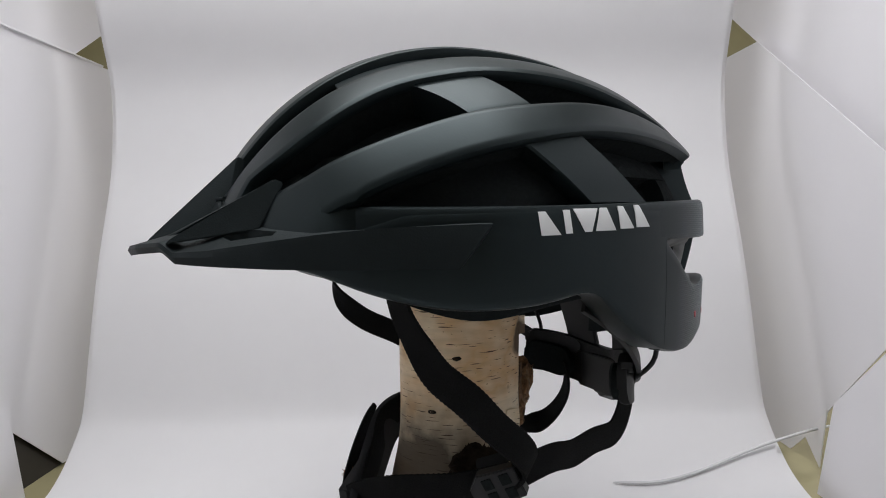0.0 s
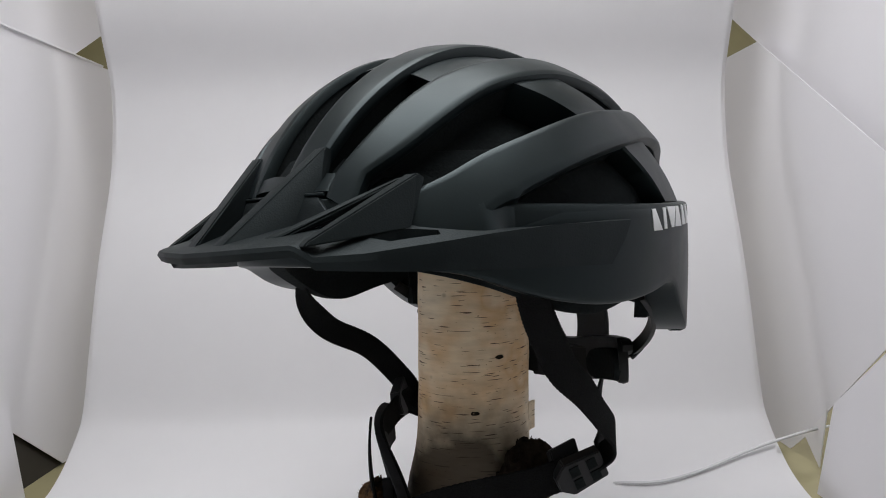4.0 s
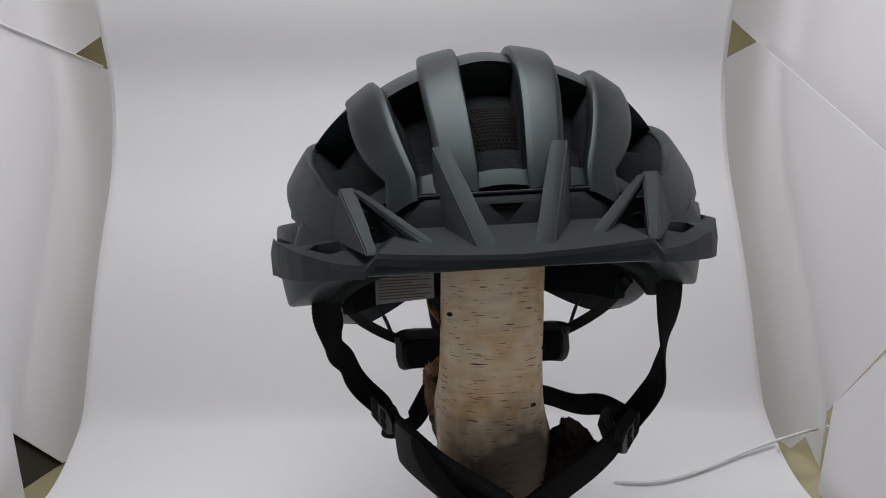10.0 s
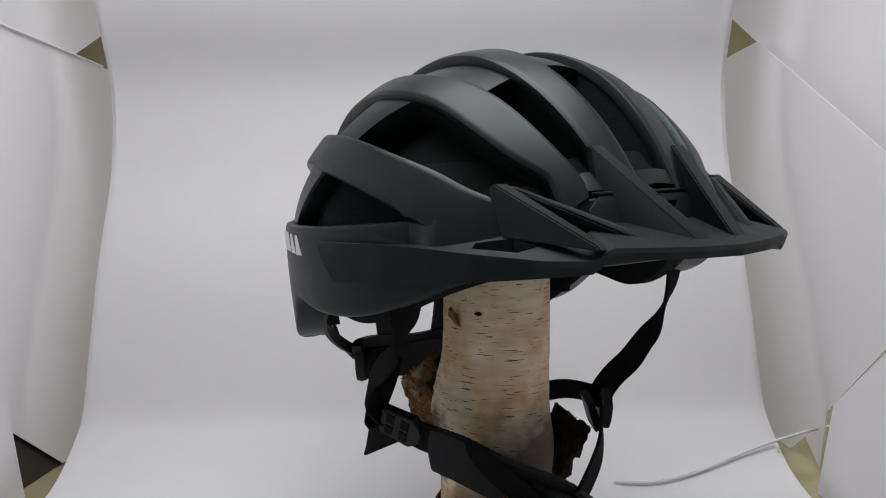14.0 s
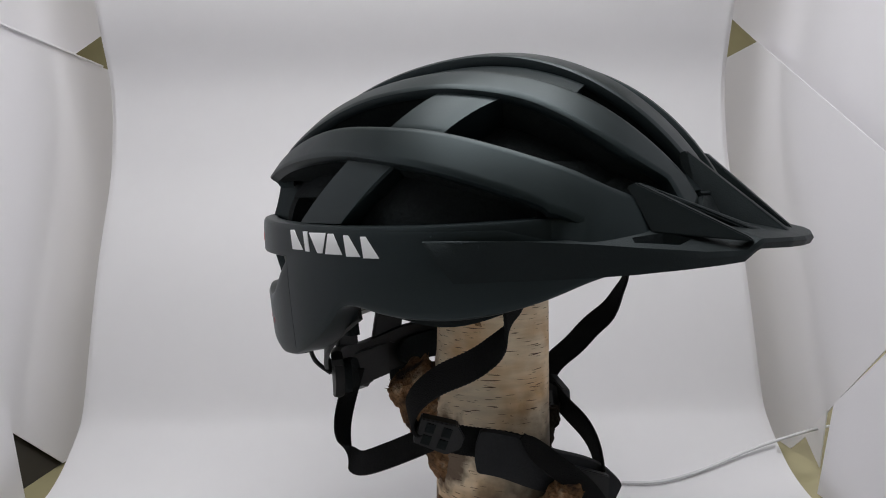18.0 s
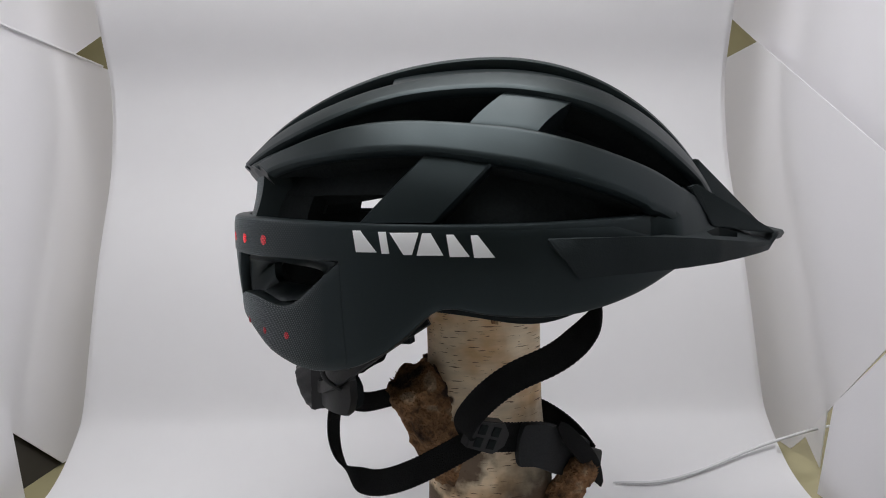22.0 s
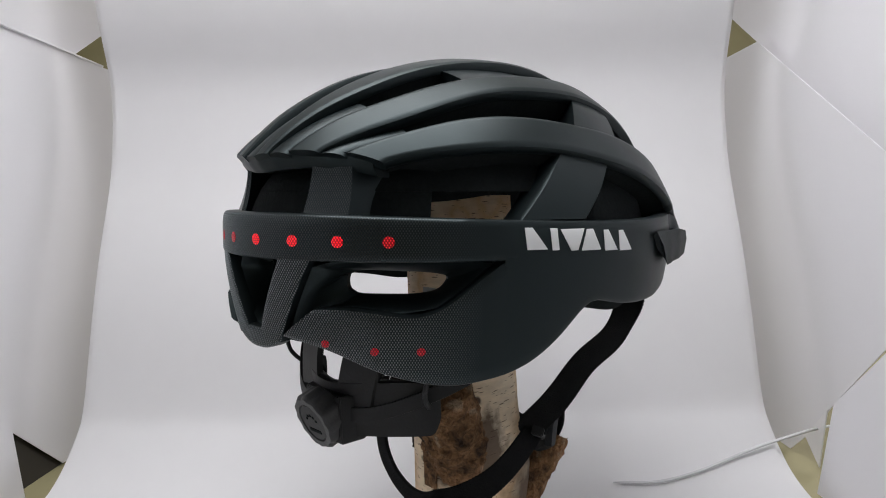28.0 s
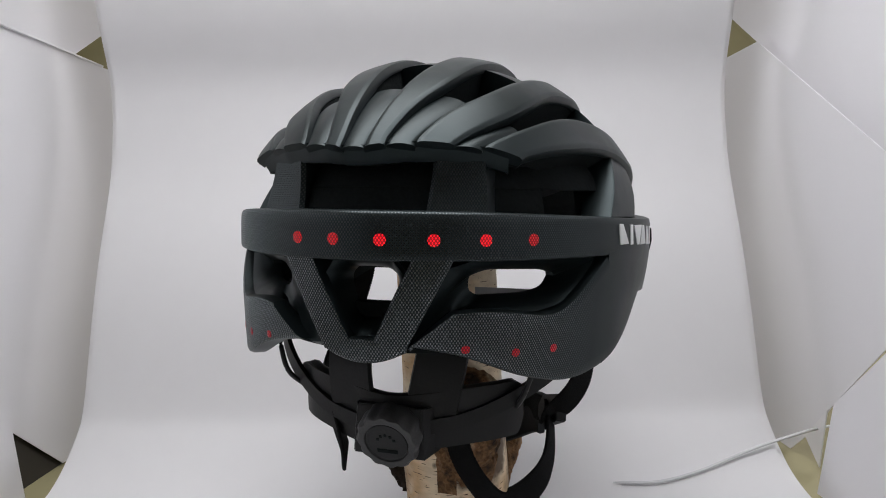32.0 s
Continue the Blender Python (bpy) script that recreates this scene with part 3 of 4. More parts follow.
            rows.append([(x0 + .02, y0, z), (x0, y0, z), (x0 - .0012, y0 + s * .002, z), (x1 - .0012, y1 - s * .002, z), (x1, y1, z), (x1 + .02, y1, z)])
        grid_solid(bm, rows)
        part("pillar", bm, BAND, helmet)
    for x0, x1, top in ((0.078, -0.045, lambda u: 0.0045), (-0.088, -0.1287, lambda u: 0.006 - 0.0042 * u)):
        part("bridge", sheet(env, lambda u: (x0 + (x1 - x0) * u, -A_IN(x0 + (x1 - x0) * u) - 0.0006), lambda u: (x0 + (x1 - x0) * u, A_IN(x0 + (x1 - x0) * u) + 0.0006), 30, 8, top, lambda u: 0.014 - (0.008 * u if x0 < 0 else 0), 0.0012, crown=0.001), SHELL, helmet)
    for x0, x1, top0, top1, material in ((0.1385, 0.1350, 0.0004, 0.0012, SHELL), (0.1360, 0.1270, 0.0060, 0.0085, FOAM)):
        part("bridge", sheet(env, lambda u: (x0 + (x1 - x0) * u, -A_IN(0.13) - 0.0006), lambda u: (x0 + (x1 - x0) * u, A_IN(0.13) + 0.0006), 10, 8, lambda u: top0 + (top1 - top0) * u, 0.007, 0.001), material, helmet)
    # rear rim under the rib ends
    edge = lambda y: float(np.interp(abs(y), [0, 0.005, 0.014, 0.025, 0.040, 0.050, 0.065], [-0.1285, -0.1285, -0.1262, -0.1222, -0.1152, -0.1085, -0.0985]))
    bm = bmesh.new()
    rows = []
    for i in range(61):
        y = 0.059 * (2 * i / 60 - 1)
        x = edge(y) + 0.0016
        z = env_z(x, y) - 0.0018
        rows.append([Vector(p) for p in ((x, y, z), (x + 0.0012, y * 0.99, z - 0.0045), (x + 0.0042, y * 0.98, z - 0.0082), (x + 0.0120, y * 0.94, z - 0.0082), (x + 0.0120, y * 0.94, z - 0.0010))])
    grid_solid(bm, rows)
    part("rear_rim", bm, SHELL, helmet)
    # front bar that carries the rib roots
    part("front_bar", sheet(env_ring, lambda u: (0.64 - 1.28 * u, -0.014), lambda u: (0.64 - 1.28 * u, 0.0052 - 0.008 * abs(2 * u - 1) ** 3), 60, 6, 0.0022, 0.02, 0.0012), SHELL, helmet)
    # foam liner: the dome, and the walls round the head with their openings
    bm = bmesh.new()
    rows = []
    for i in range(37):
        u = i / 36
        x = 0.122 - 0.226 * u
        hw = 0.097 * math.sqrt(max(1 - abs((x - 0.01) / 0.137) ** 2.6, 0.02))
        rows.append([env(x, hw * (2 * j / 30 - 1), 0.020) for j in range(31)] + [env(x, hw * (2 * j / 30 - 1), 0.030) for j in range(30, -1, -1)])
    grid_solid(bm, rows)
    liner = part("foam_liner", bm, FOAM, helmet, "black expanded foam liner inside the vents")
    # fine honeycomb mesh across the front vents
    for y0, nm in ((0.0, 5),):
        bm = bmesh.new()
        for i in range(13):
            for j in range(-nm, nm + 1):
                x, y = 0.122 - 0.00185 * i, y0 + 0.0021 * (j + 0.5 * (i % 2))
                rows = []
                for k in range(6):
                    c, q = math.cos(k * math.pi / 3 + 0.524), math.sin(k * math.pi / 3 + 0.524)
                    rows.append([env(x + r * c, y + r * q, d) for r, d in ((0.00115, 0.0166), (0.00115, 0.0172), (0.00085, 0.0172), (0.00085, 0.0166))])
                grid_solid(bm, rows, True)
        part("vent_mesh", bm, MESH, liner, "fine black honeycomb mesh behind the front vent")
    a1 = abs(ang(-0.032))
    inner_low = mm((138, -22), (104, -32), (72, -44), (40, -52), (2, -48), (-32, -44))
    part("foam_wall", sheet(belt, lambda u: (a1 * (2 * u - 1), inner_low(plan_x(a1 * (2 * u - 1)))), lambda u: (a1 * (2 * u - 1), 0.022), 70, 4, 0.014, 0.008, 0.001), FOAM, liner)
    part("foam_wall", sheet(belt, lambda u: (a1 + (2 * math.pi - 2 * a1) * u, 0.0095), lambda u: (a1 + (2 * math.pi - 2 * a1) * u, 0.026), 50, 3, 0.013, 0.010, 0.001), FOAM, liner)
    part("foam_wall", sheet(belt, lambda u: (a1 + (2 * math.pi - 2 * a1) * u, -0.0245), lambda u: (a1 + (2 * math.pi - 2 * a1) * u, -0.004), 50, 3, 0.0165, 0.007, 0.001), FOAM, liner)
    part("foam_wall", sheet(belt, lambda u: (a1 + (2 * math.pi - 2 * a1) * u, -0.062), lambda u: (a1 + (2 * math.pi - 2 * a1) * u, -0.0395), 50, 3, 0.0165, 0.007, 0.001), FOAM, liner)
    a2 = abs(ang(-0.086))
    part("foam_wall", sheet(belt, lambda u: (a2 + (2 * math.pi - 2 * a2) * u, -0.0045), lambda u: (a2 + (2 * math.pi - 2 * a2) * u, 0.0100), 40, 3, 0.0135, 0.009, 0.001), FOAM, liner)
    for y0, y1 in ((0.011, 0.044), (-0.022, -0.046)):
        part("foam_wall", sheet(belt, lambda u: (rear_a(y0 + (y1 - y0) * u), -0.052), lambda u: (rear_a(y0 + (y1 - y0) * u), -0.018), 12, 3, 0.0165, 0.007, 0.001), FOAM, liner)
    for s in (1, -1):
        b0, b1 = abs(ang(-0.030)), abs(ang(-0.060))
        part("foam_wall", sheet(belt, lambda u: (s * (b0 + (b1 - b0) * u), -0.062 + 0.012 * (1 - u)), lambda u: (s * (b0 + (b1 - b0) * u), -0.004), 12, 3, 0.0165, 0.007, 0.001), FOAM, liner)

    # belt
    def top(u):
        a = 2 * math.pi * u
        return 0.0 + 0.003 * max(0, math.cos(a)) ** 4 - 0.004 * abs(math.sin(a)) ** 3
    part("belt", sheet(belt, lambda u: (2 * math.pi * u, -0.0205), lambda u: (2 * math.pi * u, top(u)), 180, 8, 0, 0.0075, 0.0016, closed=True), BAND, helmet, "black belt round the shell with a dotted rear")
    low = mm((138, -24), (120, -26), (104, -29), (88, -36), (72, -41.5), (51, -45.5), (28, -46), (2, -43), (-14, -43), (-25, -52), (-39, -63), (-50, -69), (-60, -72.5))
    for s in (1, -1):
        a0, a1 = 0.0, abs(ang(-0.058))
        part("lower_shell", sheet(belt, lambda u: (s * (a0 + (a1 - a0) * u), -0.0056 - 0.006 * min(1, max(0, (plan_x(a0 + (a1 - a0) * u) - 0.068) / 0.02))), lambda u: (s * (a0 + (a1 - a0) * u), low(plan_x(a0 + (a1 - a0) * u))), 90, 14, lambda u: -0.0003 + 0.0004 * max(0, (u - 0.85) / 0.15) ** 2, 0.016, 0.0016), SHELL, helmet)
        # rear lobe under the slot
        hi = mm((-58, -20), (-72, -31.5), (-86, -42), (-104, -42), (-119, -41), (-125, -42))
        lo2 = mm((-50, -69.5), (-58, -72.3), (-66, -74), (-80, -75.5), (-94, -73), (-108, -67.5), (-119, -61), (-130, -56))
        b0, b1, b2 = abs(ang(-0.058)) - 0.004, rear_a(0.043), rear_a(0.025)
        lobe = part("rear_lobe", sheet(belt, lambda u: (s * (b0 + (b1 - b0) * u), hi(plan_x(b0 + (b1 - b0) * u))), lambda u: (s * (b0 + (b2 - b0) * u), lo2(plan_x(b0 + (b2 - b0) * u))), 50, 12, 0, 0.008, 0.0030), DOTS, helmet, "black rear lobe with a fine dotted print")
        for y in (0.047, 0.065, 0.0785):
            disc(rear_a(s * y), -0.0565 - 0.0025 * (y > 0.05), 0.0019, LED_DIM, lobe, "marker_light", "dim red light under the shell")
    # V-shaped arms at the rear
    yc = -0.0055

    # recesses behind the openings: walls that narrow inwards to a rounded window
    def loop(pts, rounds, n=64):
        p = [Vector(q) for q in pts]
        for _ in range(rounds):
            p = [a.lerp(b, k) for a, b in zip(p, p[1:] + p[:1]) for k in (0.2, 0.8)]
        seg = [(b - a).length for a, b in zip(p, p[1:] + p[:1])]
        tot, out = sum(seg), []
        for i in range(n):
            w, k = tot * i / n, 0
            while w > seg[k]:
                w -= seg[k]
                k += 1
            out.append(p[k].lerp(p[(k + 1) % len(p)], w / seg[k]))
        return out

    def recess(outer, inner):
        o, q = loop(outer, 1), loop(inner, 3)
        o = [a.lerp(b, -0.09) for a, b in zip(o, q)]
        bm = bmesh.new()
        ring = lambda L, d: [belt(a / 0.125, z, d) for a, z in L]
        mid = [a.lerp(b, 0.72) for a, b in zip(o, q)]
        grid_solid(bm, [ring(o, 0.0052), ring([a.lerp(b, 0.35) for a, b in zip(o, q)], 0.0075), ring(mid, 0.0125), ring(q, 0.0158), ring(q, 0.020), ring(o, 0.0190), ring([a.lerp(b, -0.06) for a, b in zip(o, q)], 0.0072)], True)
        return part("recess", bm, SHELL, helmet)
    for s in (1, -1):
        A = lambda y: (math.pi - s * (math.pi - rear_a(y))) * 0.125
        X = lambda x: (math.pi - s * (math.pi - ang(x))) * 0.125
        oy = s * yc
        recess([(X(-0.061), -0.0200), (X(-0.073), -0.0318), (X(-0.087), -0.0425), (A(0.043), -0.0425), (A(0.0295), -0.056), (A(0.0215 + oy), -0.054), (A(0.0265 + oy), -0.042), (A(0.0372 + oy), -0.0200)],
               [(A(0.088), -0.0265), (A(0.085), -0.0345), (A(0.078), -0.0365), (A(0.065), -0.0365), (A(0.056), -0.0365), (A(0.052), -0.034), (A(0.052), -0.029), (A(0.054), -0.0248)])
    A = lambda y: rear_a(y) * 0.125
    recess([(A(yc - 0.0212), -0.0200), (A(yc - 0.0055), -0.0535), (A(yc + 0.0055), -0.0535), (A(yc + 0.0212), -0.0200)],
           [(A(yc - 0.0165), -0.0238), (A(yc - 0.0120), -0.045), (A(yc + 0.0090), -0.047), (A(yc + 0.0160), -0.0238)])
    for s in (1, -1):
        part("rear_arm", sheet(belt, lambda u: (rear_a(yc + s * (0.0215 - 0.0165 * u)), -0.0195 - 0.034 * u), lambda u: (rear_a(yc + s * (0.0375 - 0.019 * u)), -0.0195 - 0.039 * u), 20, 5, 0.0005, 0.007, 0.0015), DOTS, helmet)
    part("rear_arm", sheet(belt, lambda u: (rear_a(yc + (u - 0.5) * 0.030), -0.0525), lambda u: (rear_a(yc + (u - 0.5) * 0.038), -0.0635 + 0.018 * (2 * u - 1) ** 2 * 0.3), 20, 5, 0.0006, 0.007, 0.0018), DOTS, helmet)
    for y in (0.0235, 0.0055, -0.0145, -0.035, -0.0535, -0.0700):
        disc(rear_a(y), -0.0118, 0.0026, LED if -0.06 < y < 0.0 else LED_LOW, helmet, "rear_light", "lit red light in the belt")
    # white printed shapes on both sides, in place of the lettering: wedges, bars and triangles
    for s in (1, -1):
        xs, zl, zr = (0.0150, -0.0163, -0.0138) if s > 0 else (-0.0485, -0.0158, -0.0186)
        span = -0.0590 if s > 0 else 0.0622
        for c0, w0, t0, t1 in ((0.0, 0.155, 0.0, 0.055), (0.195, 0.055, 0.0, 0.055), (0.355, 0.06, -0.075, 0.21), (0.450, 0.19, 0.065, 0.06), (0.685, 0.14, 0.0, 0.05), (0.855, 0.145, 0.0, 0.05)):
            lean = -0.022
            foot = [xs + span * c0, xs + span * (c0 + w0)]
            head = [xs + span * (c0 + t0 + lean), xs + span * (c0 + t0 + t1 + lean)]
            z0 = lambda x, xs=xs, zl=zl, zr=zr, span=span: zl + (zr - zl) * (x - xs) / span
            part("lettering_shape", sheet(belt, lambda u: (ang(foot[0] + (foot[1] - foot[0]) * u, s), z0(foot[0])), lambda u: (ang(head[0] + (head[1] - head[0]) * u, s), z0(foot[0]) + 0.0098), 6, 2, -0.0006, 0.0006, 0.0002), WHITE_INK, helmet, "white printed shape of the lettering")
    # small front plate behind the visor
    def plate_top(u):
        k = abs(2 * u - 1)
        return 0.0042 - 0.0052 * min(1, max(0, (k - 0.86) / 0.14))
    plate = part("front_plate", sheet(env_ring, lambda u: (0.29 - 0.58 * u, -0.014), lambda u: (0.29 - 0.58 * u, plate_top(u)), 56, 5, -0.0004, 0.006, 0.0009), VISOR, helmet, "black mounting plate above the visor")
    part("plate_rim", tube([env_ring(0.27 - 0.54 * i / 24, 0.0050, -0.0002) for i in range(25)], 0.0008, 90, 8), SHELL, plate)
    tri = [(0.0066, 0.001), (-0.0066, 0.001), (0.0, -0.0062)]
    carve(plate, [slab([(0.1395, y, z) for y, z in tri], (0.01, 0, 0))])
    part("emblem", slab([(0.1398, y * 0.72, z * 0.72 - 0.0006) for y, z in tri], (0.0005, 0, 0)), SHELL, plate)
    # paper sticker inside the rear, with unreadable lines as bars
    def on_sticker(u, v, d=0.0):
        return Vector((-0.05, -0.069, -0.0388)) + Vector((0.002, 0.0385, -0.0007)) * u + Vector((0, -0.0005, -0.0215)) * v + Vector((d, 0, 0))
    stick = part("sticker", slab([on_sticker(0, 0), on_sticker(1, 0), on_sticker(1, 0.85), on_sticker(0, 1)], (-0.0006, 0, 0)), mat("sticker_paper", (0.34, 0.34, 0.34), 0.7, 0, 0.05, 300), helmet, "white printed sticker inside the helmet")
    ink = mat("grey_ink", (0.12, 0.12, 0.12), 0.7)
    for k in range(9):
        v, u1 = 0.07 + 0.095 * k, (0.93, 0.78, 0.96, 0.62, 0.9, 0.97, 0.7, 0.94, 0.85)[k]
        sl = -0.1 * v
        part("text_line", slab([on_sticker(0.05, v, 0.0003), on_sticker(u1, v + sl * u1, 0.0003), on_sticker(u1, v + sl * u1 + 0.035, 0.0003), on_sticker(0.05, v + 0.035, 0.0003)], (-0.0002, 0, 0)), ink, stick)


def disc(a, z, r, material, parent, name, label):
    """A small round light set in the belt."""
    c = belt(a, z, 0)
    t = (belt(a + 0.01, z, 0) - belt(a - 0.01, z, 0)).normalized()
    n = (c - belt(a, z, 0.001)).normalized()
    up = n.cross(t).normalized()
    bm = bmesh.new()
    rows = []
    for d, k in ((-0.003, 1), (0.00005, 1), (0.0002, 0.8), (0.00025, 0.2)):
        rows.append([c + n * d + (t * math.cos(q * math.pi / 8) + up * math.sin(q * math.pi / 8)) * r * k for q in range(16)])
    grid_solid(bm, rows)
    return part(name, bm, material, parent, label)


build_shell()


# ================= visor =================
LIP = lambda y: float(np.interp(y, [0, 0.018, 0.032, 0.0485, 0.0525, 0.061, 0.0725, 0.085, 0.094, 0.1035, 0.110, 0.1135], [0.1780, 0.1762, 0.1722, 0.1622, 0.1580, 0.1500, 0.1375, 0.121, 0.104, 0.080, 0.055, 0.037]))
LIP_Z = lambda y: float(np.interp(y, [0, 0.02, 0.0485, 0.0535, 0.062, 0.075, 0.1135], [-0.0200, -0.0194, -0.0182, -0.0232, -0.0241, -0.0252, -0.0285]))
LIP_TOP = lambda y: float(np.interp(y, [0, 0.02, 0.0485, 0.0535, 0.067, 0.085, 0.094, 0.1035, 0.1135], [-0.0157, -0.0151, -0.0139, -0.0185, -0.0180, -0.0150, -0.0130, -0.0112, -0.0108]))


RIDGE_Z = lambda a: float(np.interp(a, [0, 0.40, 0.50, 0.684, 0.835, 1.0, 1.3], [-0.004, -0.004, -0.0050, -0.0085, -0.0114, -0.0116, -0.0104]))
RIDGE_D = lambda a: float(np.interp(a, [0, 0.40, 0.50, 0.85, 1.0, 1.3], [0.002, 0.002, -0.0035, -0.0038, -0.003, -0.002]))


def visor_plate():
    bm = bmesh.new()
    rows = []
    n = 170
    for i in range(n + 1):
        v = -1 + 2 * i / n
        s, q = (1 if v >= 0 else -1), abs(v)
        y = 0.1135 * (1 - (1 - q) ** 1.25)
        x = LIP(y)
        zb, zt = LIP_Z(y), LIP_TOP(y)
        a = math.atan2(y / 0.1127, max(x - 0.015, 0.001) / 0.123)
        tail = max(0, (0.068 - x) / 0.031)
        bx = belt(s * a, RIDGE_Z(a), RIDGE_D(a))
        if s < 0:
            y *= 1 - 0.034 * max(0, math.sin(math.pi * min(1, max(0, (y - 0.045) / 0.069)))) ** 0.7
        ft = Vector((x - 0.0005, s * y, zt))
        fm = Vector((x + 0.0003 + 0.005 * tail, s * (y + 0.0003), zt * 0.6 + zb * 0.4))
        fb = Vector((x - 0.0012 + 0.0145 * tail, s * (y - 0.0020 * tail), zb))
        ib = fb + (bx - ft).normalized() * 0.0028 + Vector((0, 0, 0.0012))
        bb = belt(s * a, RIDGE_Z(a) - 0.004, max(RIDGE_D(a) + 0.003, -0.0015))
        m1, m2 = bx.lerp(ft, 0.35), bx.lerp(ft, 0.75)
        rows.append([bx, m1, m2, ft, fm, fb, ib, bb])
    grid_solid(bm, rows)
    return bm


def build_visor():
    visor = part("visor", visor_plate(), VISOR, helmet, "matt black ribbed visor", 30)
    cuts = []
    for s in (1, -1):
        # slot beside the outer fin, and the window between its legs
        plan = ((0.1365, 0.0612), (0.1260, 0.0655), (0.1160, 0.0765), (0.1180, 0.0795), (0.1240, 0.0755), (0.1335, 0.0690))
        cuts.append(slab([(x, s * y, -0.045) for x, y in plan], (0, 0, 0.06)))
        cuts.append(hull([(0.1335, s * 0.040, z) for z in (-0.03, 0.02)] + [(0.145, s * 0.0385, z) for z in (-0.03, 0.02)] + [(0.1265, s * 0.0555, z) for z in (-0.03, 0.02)] + [(0.139, s * 0.053, z) for z in (-0.03, 0.02)]))
    carve(visor, cuts)
    W = 0.0033
    for s in (1, -1):
        # inner fin: flat ridge from its tip down to the lip
        y0, y1 = s * 0.0235, s * 0.0095
        part("fin", hull([(0.1245, y0 - W, 0.0240), (0.1245, y0 + W, 0.0240), (0.1275, y0 - W, 0.0248), (0.1275, y0 + W, 0.0248),
                          (0.1685, y1 - W, -0.0128), (0.1685, y1 + W, -0.0128), (0.171, y1 - W, -0.016), (0.171, y1 + W, -0.016),
                          (0.1345, s * 0.0215 - 0.006, -0.009), (0.1345, s * 0.0215 + 0.006, -0.009), (0.1245, y0 - W, 0.019), (0.1245, y0 + W, 0.019)]), VISOR, visor)
        # outer fin: an A of two legs
        y0, y1 = s * 0.0630, s * 0.0500
        part("fin", hull([(0.111, y0 - W, 0.0095), (0.111, y0 + W, 0.0095), (0.115, y0 - W, 0.0112), (0.115, y0 + W, 0.0112),
                          (0.1575, y1 - 0.0022, -0.0128), (0.1575, y1 + 0.0022, -0.0128), (0.1595, y1 - 0.0018, -0.0150), (0.1595, y1 + 0.0018, -0.0150),
                          (0.122, s * 0.0655 - 0.003, -0.010), (0.122, s * 0.0655 + 0.003, -0.010)]), VISOR, visor)
        part("fin", hull([(0.113, s * 0.0605 - 0.002, 0.0095), (0.113, s * 0.0605 + 0.002, 0.0095), (0.117, s * 0.059 - 0.002, 0.0100), (0.117, s * 0.059 + 0.002, 0.0100),
                          (0.160, s * 0.0285 - 0.002, -0.0115), (0.160, s * 0.0285 + 0.002, -0.0115), (0.162, s * 0.0285 - 0.002, -0.0145), (0.162, s * 0.0285 + 0.002, -0.0145),
                          (0.1405, s * 0.0375, -0.008), (0.1405, s * 0.0345, -0.008), (0.113, s * 0.0605, 0.005)]), VISOR, visor)


build_visor()


# ================= straps, buckles, rear cradle =================
def mmv(*pts):
    return [Vector(p) / 1000 for p in pts]


